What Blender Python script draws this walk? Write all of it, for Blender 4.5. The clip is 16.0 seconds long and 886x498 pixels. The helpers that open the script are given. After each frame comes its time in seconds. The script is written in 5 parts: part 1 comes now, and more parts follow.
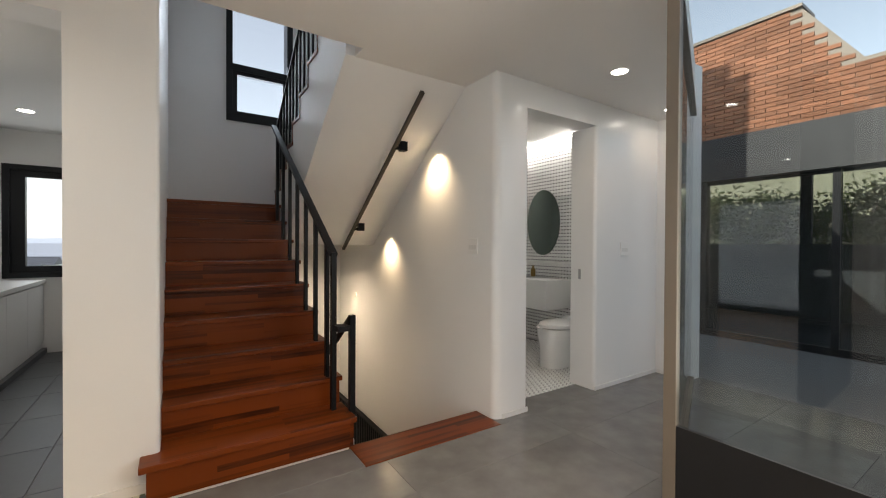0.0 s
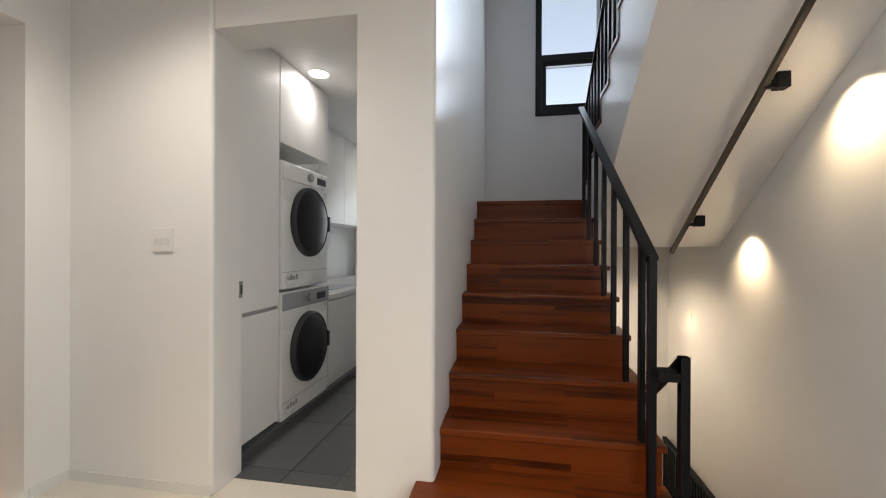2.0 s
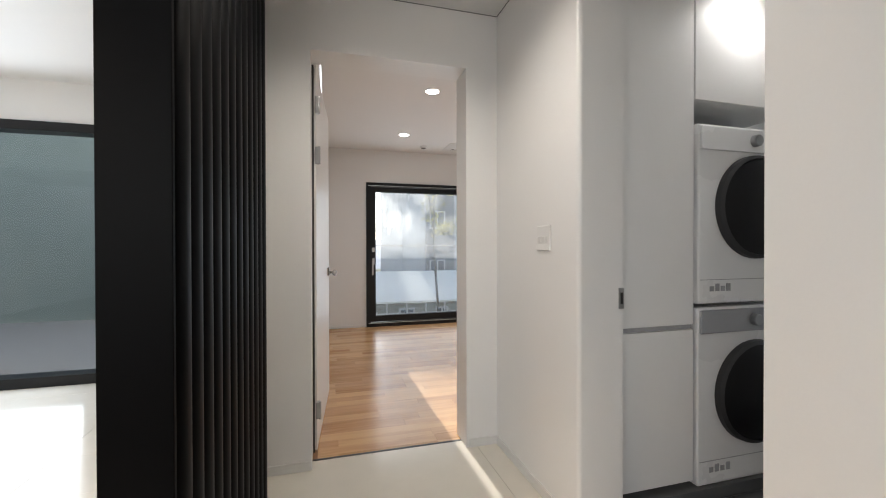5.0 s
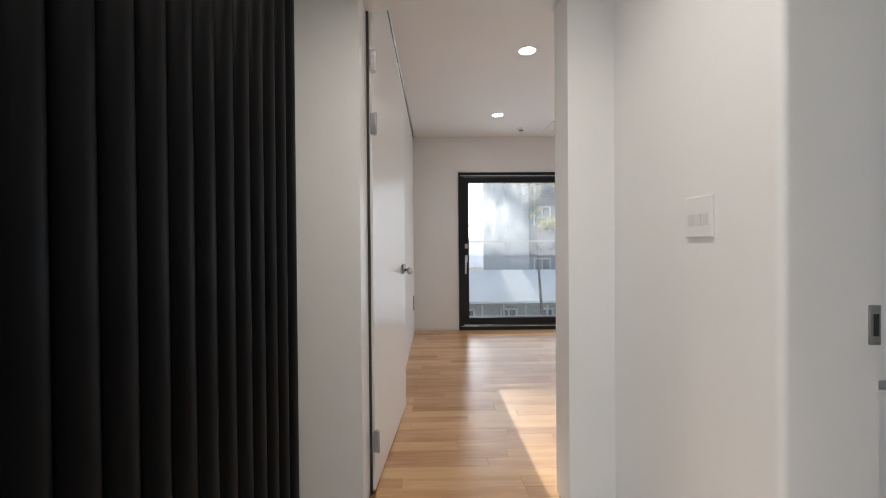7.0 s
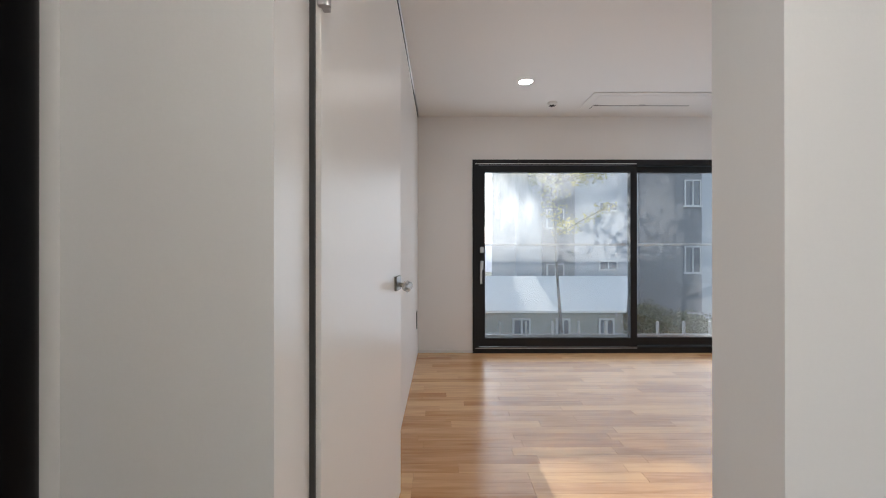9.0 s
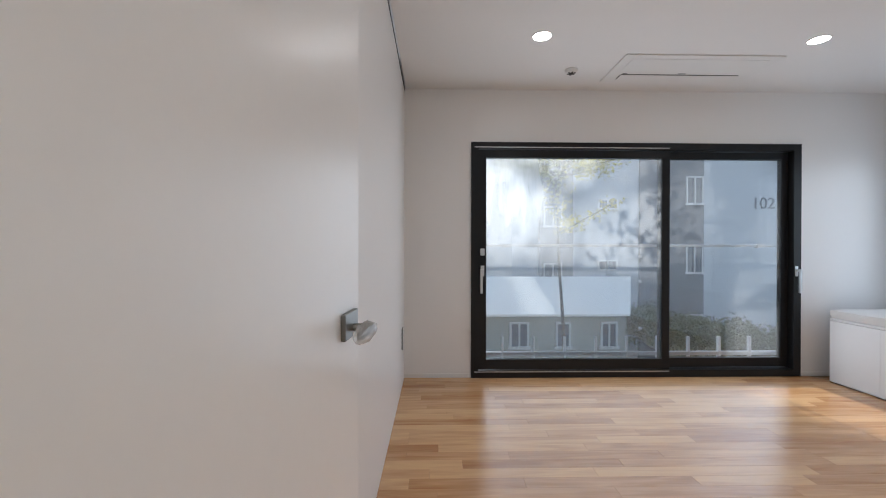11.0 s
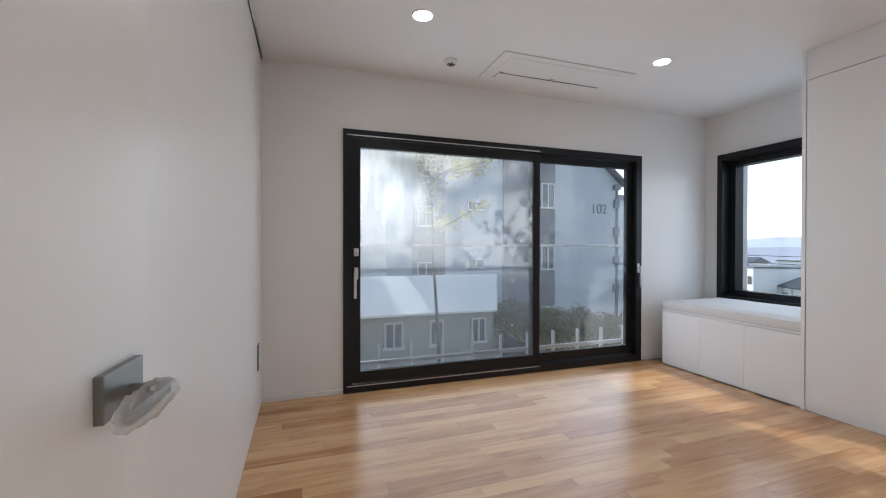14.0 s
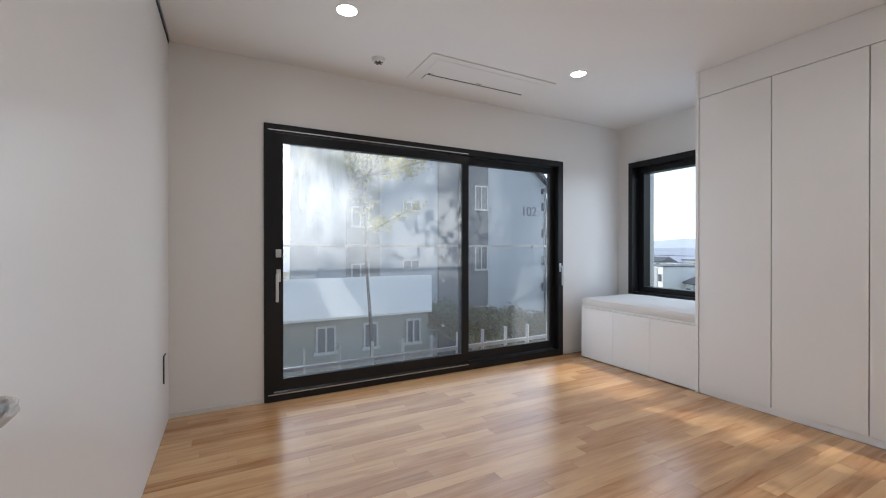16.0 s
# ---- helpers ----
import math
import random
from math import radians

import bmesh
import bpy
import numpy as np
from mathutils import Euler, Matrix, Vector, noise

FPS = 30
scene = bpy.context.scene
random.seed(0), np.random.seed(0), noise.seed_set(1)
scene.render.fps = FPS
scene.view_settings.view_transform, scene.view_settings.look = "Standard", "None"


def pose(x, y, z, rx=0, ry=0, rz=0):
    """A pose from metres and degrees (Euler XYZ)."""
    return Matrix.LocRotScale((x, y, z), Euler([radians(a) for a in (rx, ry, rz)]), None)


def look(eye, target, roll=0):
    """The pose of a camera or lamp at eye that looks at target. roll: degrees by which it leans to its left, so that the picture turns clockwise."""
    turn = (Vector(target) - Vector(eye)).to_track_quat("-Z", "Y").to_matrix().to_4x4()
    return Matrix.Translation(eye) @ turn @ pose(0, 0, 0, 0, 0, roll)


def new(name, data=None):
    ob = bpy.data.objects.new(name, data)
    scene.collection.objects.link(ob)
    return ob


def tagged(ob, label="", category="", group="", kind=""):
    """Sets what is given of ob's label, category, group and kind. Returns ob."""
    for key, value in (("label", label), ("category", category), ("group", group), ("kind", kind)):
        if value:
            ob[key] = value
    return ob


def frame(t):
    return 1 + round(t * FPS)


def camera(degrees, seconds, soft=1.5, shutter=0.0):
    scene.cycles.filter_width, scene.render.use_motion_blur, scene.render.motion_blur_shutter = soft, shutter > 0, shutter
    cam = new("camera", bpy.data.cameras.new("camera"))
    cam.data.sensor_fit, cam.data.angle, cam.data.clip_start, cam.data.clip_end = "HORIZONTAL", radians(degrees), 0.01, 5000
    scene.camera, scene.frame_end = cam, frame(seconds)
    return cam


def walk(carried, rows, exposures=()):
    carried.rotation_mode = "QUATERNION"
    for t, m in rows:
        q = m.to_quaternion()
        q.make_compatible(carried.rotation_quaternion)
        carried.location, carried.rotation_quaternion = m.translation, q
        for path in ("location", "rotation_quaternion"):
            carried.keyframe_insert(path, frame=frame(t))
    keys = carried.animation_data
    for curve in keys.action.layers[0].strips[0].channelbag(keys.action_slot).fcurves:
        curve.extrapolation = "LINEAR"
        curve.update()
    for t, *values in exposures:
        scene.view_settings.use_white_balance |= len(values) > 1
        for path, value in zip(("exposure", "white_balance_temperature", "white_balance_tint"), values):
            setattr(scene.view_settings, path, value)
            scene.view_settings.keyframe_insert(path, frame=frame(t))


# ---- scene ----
cam = camera(95.0, 16.0, soft=1.1)
PATH = [
    (0, (0.18, -0.478, 1.251), (1.28, 1.192, 1.232), 0.3),
    (0.5, (0.214, -0.268, 1.233), (0.951, 1.591, 1.227), 0.3),
    (1, (0.354, -0.115, 1.234), (0.729, 1.85, 1.229), 0.3),
    (1.5, (0.455, 0.058, 1.195), (0.455, 2.058, 1.196), 0.2),
    (2, (0.467, 0.264, 1.225), (0.115, 2.233, 1.224), 0.2),
    (2.5, (0.497, 0.404, 1.224), (-0.193, 2.282, 1.22), 0.2),
    (3, (0.607, 0.518, 1.223), (-0.422, 2.232, 1.209), 0.1),
    (3.5, (0.554, 0.684, 1.214), (-0.792, 2.163, 1.191), 0.0),
    (4, (0.481, 0.805, 1.244), (-1.128, 1.993, 1.221), -0.1),
    (4.5, (0.456, 0.93, 1.244), (-1.339, 1.81, 1.225), -0.0),
    (5, (0.476, 1.023, 1.227), (-1.448, 1.569, 1.213), -0.1),
    (7.5, (-0.357, 1.266, 1.174), (-2.357, 1.28, 1.166), -0.3),
    (8, (-0.614, 1.239, 1.16), (-2.614, 1.231, 1.165), -0.1),
    (10.5, (-1.820, 1.224, 1.208), (-3.820, 1.268, 1.203), 0.1),
    (11, (-1.980, 1.241, 1.215), (-3.980, 1.284, 1.207), 0.1),
    (11.5, (-2.135, 1.251, 1.246), (-4.134, 1.298, 1.232), 0.1),
    (12, (-2.218, 1.269, 1.276), (-4.213, 1.403, 1.240), 0.2),
    (12.5, (-2.272, 1.255, 1.250), (-4.247, 1.567, 1.224), 0.2),
    (13, (-2.321, 1.243, 1.216), (-4.270, 1.694, 1.201), 0.2),
    (13.5, (-2.312, 1.265, 1.220), (-4.234, 1.816, 1.207), 0.2),
    (14, (-2.311, 1.275, 1.222), (-4.202, 1.924, 1.210), 0.1),
    (14.5, (-2.306, 1.277, 1.228), (-4.166, 2.012, 1.217), -0.0),
    (15, (-2.298, 1.298, 1.234), (-4.128, 2.106, 1.225), 0.1),
    (15.5, (-2.283, 1.326, 1.228), (-4.085, 2.196, 1.219), 0.0),
    (16, (-2.295, 1.339, 1.217), (-4.064, 2.274, 1.211), 0.0),
]
walk(cam, [(t, look(e, g, r)) for t, e, g, r in PATH], [(0.0, 1.02, 6850, 10), (1.5, 1.16, 6750, 10), (3.0, 1.18, 6500, 10), (4.0, 1.2, 6450, 10), (5.0, 1.1, 6350, 10), (7.5, 1.1, 6150, 10), (10.5, 1.1, 5980, 10), (12.0, 0.95, 5850, 10), (16.0, 0.98, 6000, 10)])

# ---- world, sun and lamps ----
world = bpy.data.worlds.new("sky_world")
scene.world = world
world.use_nodes = True
wn = world.node_tree.nodes
sky = wn.new("ShaderNodeTexSky")
sky.sky_type, sky.sun_disc = "NISHITA", False
sky.sun_elevation, sky.sun_rotation = radians(24), radians(270)
sky.dust_density, sky.ozone_density = 0.4, 1.5
wn["Background"].inputs["Strength"].default_value = 0.15
haze = wn.new("ShaderNodeHueSaturation")
haze.inputs["Saturation"].default_value = 0.5
world.node_tree.links.new(sky.outputs["Color"], haze.inputs["Color"])
world.node_tree.links.new(haze.outputs["Color"], wn["Background"].inputs["Color"])
sun = new("sun", bpy.data.lights.new("sun", "SUN"))
sun.data.energy, sun.data.angle, sun.data.color = 2.6, radians(0.5), (1.0, 0.94, 0.85)
sun.matrix_world = look((-40, 0, 17.4), (0, 0.6, 0))


def opening_lamp(name, eye, target, w, h, watts, color=(0.86, 0.93, 1.0)):
    """Skylight that comes in by a real window."""
    lamp = new(name, bpy.data.lights.new(name, "AREA"))
    lamp.data.shape, lamp.data.size, lamp.data.size_y = "RECTANGLE", w, h
    lamp.data.energy, lamp.data.color = watts, color
    lamp.matrix_world = look(eye, target)
    return lamp


opening_lamp("skylight_bedroom", (-5.74, 3.15, 1.1), (0, 3.15, 1.0), 2.9, 2.0, 8)
opening_lamp("skylight_side", (-4.8, 5.62, 1.45), (-4.8, 0, 1.2), 1.3, 1.4, 3.5, (0.80, 0.89, 1.0))
opening_lamp("skylight_stair", (1.05, 4.95, 3.6), (1.05, 0, 2.2), 0.7, 1.6, 11, (0.72, 0.84, 1.0))
opening_lamp("skylight_living", (-3.86, -2.6, 1.2), (0, -2.6, 1.0), 3.0, 2.0, 40)
opening_lamp("skylight_hall", (1.84, -0.6, 1.5), (0, -0.4, 1.2), 1.8, 1.8, 14, (1.0, 0.97, 0.93))
opening_lamp("skylight_laundry", (-0.95, 5.83, 1.5), (-0.95, 0, 1.2), 0.7, 1.1, 2.2)

# ---- materials ----


def material(name, color, rough=0.5, metal=0.0, grain=0.0, grain_scale=40.0, stain=0.0, stain_scale=2.0, bump=0.0, coat=0.0, piece=0.0, island=0.0):
    m = bpy.data.materials.new(name)
    m.use_nodes = True
    nt = m.node_tree
    N, L = nt.nodes, nt.links
    b = N["Principled BSDF"]
    b.inputs["Roughness"].default_value = rough
    b.inputs["Metallic"].default_value = metal
    b.inputs["Coat Weight"].default_value = coat
    b.inputs["Coat Roughness"].default_value = 0.15
    tc = N.new("ShaderNodeTexCoord")
    col = None
    rgb = N.new("ShaderNodeRGB")
    rgb.outputs[0].default_value = (*color, 1)
    col = rgb.outputs[0]

    def vary(col, fac, amount):
        mul = N.new("ShaderNodeMapRange")
        mul.inputs["To Min"].default_value, mul.inputs["To Max"].default_value = 1 - amount, 1 + amount
        L.new(fac, mul.inputs["Value"])
        mix = N.new("ShaderNodeMix")
        mix.data_type, mix.blend_type = "RGBA", "MULTIPLY"
        mix.inputs["Factor"].default_value = 1
        L.new(col, mix.inputs["A"])
        L.new(mul.outputs["Result"], mix.inputs["B"])
        return mix.outputs["Result"]

    fine = N.new("ShaderNodeTexNoise")
    fine.inputs["Scale"].default_value, fine.inputs["Detail"].default_value = grain_scale, 5
    L.new(tc.outputs["Object"], fine.inputs["Vector"])
    if grain:
        col = vary(col, fine.outputs["Fac"], grain)
    if stain:
        big = N.new("ShaderNodeTexNoise")
        big.inputs["Scale"].default_value, big.inputs["Detail"].default_value = stain_scale, 4
        L.new(tc.outputs["Object"], big.inputs["Vector"])
        col = vary(col, big.outputs["Fac"], stain)
        rr = N.new("ShaderNodeMapRange")
        rr.inputs["To Min"].default_value, rr.inputs["To Max"].default_value = max(0.02, rough * 0.85), min(1, rough * 1.15)
        L.new(big.outputs["Fac"], rr.inputs["Value"])
        L.new(rr.outputs["Result"], b.inputs["Roughness"])
    if piece:
        oi = N.new("ShaderNodeObjectInfo")
        col = vary(col, oi.outputs["Random"], piece)
    if island:
        geo = N.new("ShaderNodeNewGeometry")
        col = vary(col, geo.outputs["Random Per Island"], island)
    if bump:
        bp = N.new("ShaderNodeBump")
        bp.inputs["Strength"].default_value, bp.inputs["Distance"].default_value = bump, 0.01
        L.new(fine.outputs["Fac"], bp.inputs["Height"])
        L.new(bp.outputs["Normal"], b.inputs["Normal"])
    L.new(col, b.inputs["Base Color"])
    return m


def wood_material(name, dark, light, rough, axis, piece=0.3, ring=9.0, coat=0.2, strips=0.0):
    """Boards with grain drawn out along one axis; each board has its own tone."""
    m = bpy.data.materials.new(name)
    m.use_nodes = True
    nt = m.node_tree
    N, L = nt.nodes, nt.links
    b = N["Principled BSDF"]
    b.inputs["Roughness"].default_value = rough
    b.inputs["Coat Weight"].default_value = coat
    b.inputs["Coat Roughness"].default_value = 0.2
    tc, oi, mp = N.new("ShaderNodeTexCoord"), N.new("ShaderNodeObjectInfo"), N.new("ShaderNodeMapping")
    mp.inputs["Scale"].default_value = (1.0, ring, ring) if axis == "x" else (ring, 1.0, ring)
    L.new(tc.outputs["Object"], mp.inputs["Vector"])
    shift = N.new("ShaderNodeVectorMath")
    shift.operation = "MULTIPLY_ADD"
    shift.inputs[1].default_value = (37, 53, 71)
    L.new(oi.outputs["Random"], shift.inputs[0])
    L.new(mp.outputs["Vector"], shift.inputs[2])
    no = N.new("ShaderNodeTexNoise")
    no.inputs["Scale"].default_value, no.inputs["Detail"].default_value, no.inputs["Distortion"].default_value = 2.2, 7, 0.6
    L.new(shift.outputs["Vector"], no.inputs["Vector"])
    add = N.new("ShaderNodeMath")
    add.operation = "MULTIPLY_ADD"
    add.inputs[1].default_value = piece
    L.new(oi.outputs["Random"], add.inputs[0])
    L.new(no.outputs["Fac"], add.inputs[2])
    if strips:
        # laminated staves, each with its own tone
        sep, com, zy, bk, tone = N.new("ShaderNodeSeparateXYZ"), N.new("ShaderNodeCombineXYZ"), N.new("ShaderNodeMath"), N.new("ShaderNodeTexBrick"), N.new("ShaderNodeMath")
        L.new(tc.outputs["Object"], sep.inputs[0])
        L.new(sep.outputs["Y"], zy.inputs[0])
        L.new(sep.outputs["Z"], zy.inputs[1])
        L.new(sep.outputs["X"], com.inputs["X"])
        L.new(zy.outputs[0], com.inputs["Y"])
        L.new(com.outputs[0], bk.inputs["Vector"])
        bk.inputs["Color1"].default_value, bk.inputs["Color2"].default_value = (0, 0, 0, 1), (1, 1, 1, 1)
        bk.inputs["Scale"].default_value, bk.inputs["Mortar Size"].default_value = 1.0, 0.0
        bk.inputs["Brick Width"].default_value, bk.inputs["Row Height"].default_value = 0.72, 0.032
        tone.operation = "MULTIPLY_ADD"
        tone.inputs[1].default_value = strips
        L.new(bk.outputs["Color"], tone.inputs[0])
        L.new(add.outputs["Value"], tone.inputs[2])
        add = tone
    ramp = N.new("ShaderNodeValToRGB")
    ramp.color_ramp.elements[0].position, ramp.color_ramp.elements[0].color = 0.35, (*dark, 1)
    ramp.color_ramp.elements[1].position, ramp.color_ramp.elements[1].color = 0.62 + piece + strips, (*light, 1)
    L.new(add.outputs["Value"], ramp.inputs["Fac"])
    L.new(ramp.outputs["Color"], b.inputs["Base Color"])
    bp = N.new("ShaderNodeBump")
    bp.inputs["Strength"].default_value, bp.inputs["Distance"].default_value = 0.06, 0.004
    L.new(no.outputs["Fac"], bp.inputs["Height"])
    L.new(bp.outputs["Normal"], b.inputs["Normal"])
    return m


def glow_material(name, color, strength):
    m = bpy.data.materials.new(name)
    m.use_nodes = True
    b = m.node_tree.nodes["Principled BSDF"]
    b.inputs["Base Color"].default_value = (0.9, 0.9, 0.9, 1)
    b.inputs["Emission Color"].default_value = (*color, 1)
    b.inputs["Emission Strength"].default_value = strength
    return m


def glass_material(name, tint=(0.972, 0.982, 0.985), haze=0.0, glare=None):
    """Thin clear pane: see-through with a mirror gloss that grows at grazing angles; haze is dust on it, and one spot
    can carry painted sun glare.
    """
    m = bpy.data.materials.new(name)
    m.use_nodes = True
    nt = m.node_tree
    N, L = nt.nodes, nt.links
    N.remove(N["Principled BSDF"])
    clear, gloss, mix, fr = N.new("ShaderNodeBsdfTransparent"), N.new("ShaderNodeBsdfGlossy"), N.new("ShaderNodeMixShader"), N.new("ShaderNodeLayerWeight")
    clear.inputs["Color"].default_value = (*tint, 1)
    gloss.inputs["Roughness"].default_value = 0.01
    fr.inputs["Blend"].default_value = 0.5
    power, scale = N.new("ShaderNodeMath"), N.new("ShaderNodeMath")
    power.operation, scale.operation = "POWER", "MULTIPLY_ADD"
    power.inputs[1].default_value, scale.inputs[1].default_value, scale.inputs[2].default_value = 5.0, 0.8, 0.035
    L.new(fr.outputs["Facing"], power.inputs[0])
    L.new(power.outputs[0], scale.inputs[0])
    L.new(scale.outputs[0], mix.inputs["Fac"])
    L.new(clear.outputs["BSDF"], mix.inputs[1])
    L.new(gloss.outputs["BSDF"], mix.inputs[2])
    out = mix
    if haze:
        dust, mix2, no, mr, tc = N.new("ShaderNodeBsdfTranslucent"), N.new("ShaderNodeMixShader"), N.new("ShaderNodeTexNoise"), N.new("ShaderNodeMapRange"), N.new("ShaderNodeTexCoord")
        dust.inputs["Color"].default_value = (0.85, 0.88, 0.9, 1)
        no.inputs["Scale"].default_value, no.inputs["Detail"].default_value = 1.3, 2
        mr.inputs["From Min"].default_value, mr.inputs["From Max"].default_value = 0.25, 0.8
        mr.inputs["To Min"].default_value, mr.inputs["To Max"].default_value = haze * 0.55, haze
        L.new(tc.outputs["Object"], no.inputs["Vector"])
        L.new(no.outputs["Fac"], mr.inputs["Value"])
        dust_and_glare = mr.outputs["Result"]
        if glare:
            # sun glare painted as extra haze, thick round one spot and streaked downwards
            (cx, cy, cz), reach, most = glare
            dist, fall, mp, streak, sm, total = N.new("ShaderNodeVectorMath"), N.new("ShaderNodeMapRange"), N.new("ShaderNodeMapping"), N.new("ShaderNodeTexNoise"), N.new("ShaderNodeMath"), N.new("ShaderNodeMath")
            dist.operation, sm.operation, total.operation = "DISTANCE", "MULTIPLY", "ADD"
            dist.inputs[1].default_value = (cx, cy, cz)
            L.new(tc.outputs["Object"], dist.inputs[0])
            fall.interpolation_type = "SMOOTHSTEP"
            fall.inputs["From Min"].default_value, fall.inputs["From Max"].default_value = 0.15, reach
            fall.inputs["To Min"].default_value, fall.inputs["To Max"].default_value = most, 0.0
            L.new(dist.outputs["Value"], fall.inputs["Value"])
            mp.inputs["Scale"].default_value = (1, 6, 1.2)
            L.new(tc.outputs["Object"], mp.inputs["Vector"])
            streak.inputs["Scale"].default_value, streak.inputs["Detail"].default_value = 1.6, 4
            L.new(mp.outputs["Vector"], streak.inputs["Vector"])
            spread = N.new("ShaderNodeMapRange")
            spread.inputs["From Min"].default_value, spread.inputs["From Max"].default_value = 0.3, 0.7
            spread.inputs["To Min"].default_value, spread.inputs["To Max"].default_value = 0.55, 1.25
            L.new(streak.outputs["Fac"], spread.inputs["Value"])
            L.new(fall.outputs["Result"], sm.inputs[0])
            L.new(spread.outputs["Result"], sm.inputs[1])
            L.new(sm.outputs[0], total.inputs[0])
            L.new(dust_and_glare, total.inputs[1])
            dust_and_glare = total.outputs[0]
        L.new(dust_and_glare, mix2.inputs["Fac"])
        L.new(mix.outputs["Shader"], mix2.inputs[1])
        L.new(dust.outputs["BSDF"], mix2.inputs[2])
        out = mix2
    L.new(out.outputs["Shader"], N["Material Output"].inputs["Surface"])
    return m


WALL = material("white_wall_paint", (0.80, 0.79, 0.775), 0.3, grain=0.012, grain_scale=120, stain=0.02, stain_scale=1.2, bump=0.03)
CEIL = material("ceiling_paint", (0.80, 0.79, 0.775), 0.6, grain=0.01, stain=0.015)
CAB = material("white_lacquer", (0.80, 0.79, 0.775), 0.35, grain=0.01, stain=0.015)
BASE = material("baseboard_white", (0.74, 0.73, 0.71), 0.4, stain=0.03)
FLOOR = material("grey_stone_tile", (0.17, 0.165, 0.16), 0.2, grain=0.32, grain_scale=7, stain=0.38, stain_scale=1.6, coat=0.15, piece=0.05)
CREAM = material("cream_stone_tile", (0.73, 0.69, 0.61), 0.14, grain=0.04, grain_scale=9, stain=0.06, stain_scale=1.1, coat=0.2, piece=0.02)
SLATE = material("laundry_tile", (0.085, 0.088, 0.092), 0.45, grain=0.12, grain_scale=30, stain=0.15, piece=0.1)
GROUT = material("grout", (0.16, 0.16, 0.16), 0.8, grain=0.1)
WALLG = material("satin_wall_paint", (0.80, 0.79, 0.775), 0.3, grain=0.012, grain_scale=120, stain=0.02, stain_scale=1.2, bump=0.02, coat=0.3)
LAUNDRY_GROUT = material("pale_grey_grout", (0.34, 0.34, 0.34), 0.8, grain=0.1)
OAK = wood_material("oak_floor", (0.36, 0.155, 0.052), (0.66, 0.40, 0.19), 0.27, "y", 0.50, 11.0)
STAIRX = wood_material("stair_hardwood", (0.008, 0.0013, 0.0005), (0.165, 0.034, 0.0048), 0.32, "x", 0.12, 20.0, coat=0.0, strips=0.8)
STAIRX.node_tree.nodes["Principled BSDF"].inputs["Specular IOR Level"].default_value = 0.22
OAKGAP = material("floor_joint", (0.27, 0.145, 0.068), 0.7, grain=0.1)
FRAME = material("black_window_frame", (0.014, 0.0145, 0.016), 0.36, grain=0.06, stain=0.05)
SEAL = material("aluminium_track", (0.55, 0.56, 0.57), 0.35, metal=0.8, stain=0.05)
STEEL = material("brushed_steel", (0.42, 0.42, 0.42), 0.35, metal=1.0, grain=0.05, grain_scale=90)
BLACK = material("black_steel", (0.007, 0.007, 0.008), 0.42, grain=0.06, stain=0.08)
FLUTE = material("black_fluted_panel", (0.0016, 0.0016, 0.002), 0.45, grain=0.1, stain=0.1)
for dark_metal, spec in ((FRAME, 0.25), (BLACK, 0.2), (FLUTE, 0.07)):
    dark_metal.node_tree.nodes["Principled BSDF"].inputs["Specular IOR Level"].default_value = spec
SENSOR = material("white_plastic", (0.78, 0.77, 0.75), 0.4, stain=0.03)
GLASS = glass_material("window_glass")
# even dust, plus sun glare painted into the upper corner
DUSTY_GLARE = glass_material("dusty_glass_with_glare", haze=0.16, glare=((-5.785, 1.70, 2.05), 1.25, 0.26))
FILMY = glass_material("filmed_window_glass", haze=0.05)
LAMPGLOW = glow_material("lamp_diffuser", (1.0, 0.96, 0.9), 14)
COVEGLOW = glow_material("cove_light_strip", (1.0, 0.97, 0.92), 9)

# ---- builders ----


def box(bm, x0, x1, y0, y1, z0, z1, bevel=0.0):
    vs = bmesh.ops.create_cube(bm, size=1, matrix=Matrix.Translation(((x0 + x1) / 2, (y0 + y1) / 2, (z0 + z1) / 2)) @ Matrix.Diagonal((abs(x1 - x0), abs(y1 - y0), abs(z1 - z0), 1)))["verts"]
    if bevel:
        es = list({e for v in vs for e in v.link_edges})
        bmesh.ops.bevel(bm, geom=es, offset=bevel, segments=2, affect="EDGES", profile=0.5)
    return bm


def boxes(*rows, bevel=0.0):
    bm = bmesh.new()
    for r in rows:
        box(bm, *r, bevel=bevel)
    return bm


def tube(bm, p, q, r, seg=12):
    p, q = Vector(p), Vector(q)
    d = q - p
    m = Matrix.Translation((p + q) / 2) @ d.to_track_quat("Z", "Y").to_matrix().to_4x4()
    bmesh.ops.create_cone(bm, cap_ends=True, segments=seg, radius1=r, radius2=r, depth=d.length, matrix=m)
    return bm


def lathe(bm, profile, m, seg=24):
    """Turns rows of (radius, height) round the z axis of m."""
    rings = [[bm.verts.new(m @ Vector((r * math.cos(a), r * math.sin(a), h))) for a in (2 * math.pi * k / seg for k in range(seg))] for r, h in profile]
    for u, v in zip(rings, rings[1:]):
        for k in range(seg):
            bm.faces.new((u[k], u[(k + 1) % seg], v[(k + 1) % seg], v[k]))
    bm.faces.new(list(reversed(rings[0])))
    bm.faces.new(rings[-1])
    return bm


def rounded(bm, *corners, r=0.03):
    """Rounds the upright plaster edges that stand at the given corners."""
    es = [e for e in bm.edges if any(all(abs(v.co.x - x) < 1e-4 and abs(v.co.y - y) < 1e-4 for v in e.verts) for x, y in corners)]
    bmesh.ops.bevel(bm, geom=es, offset=r, segments=6, affect="EDGES", profile=0.5)
    return bm


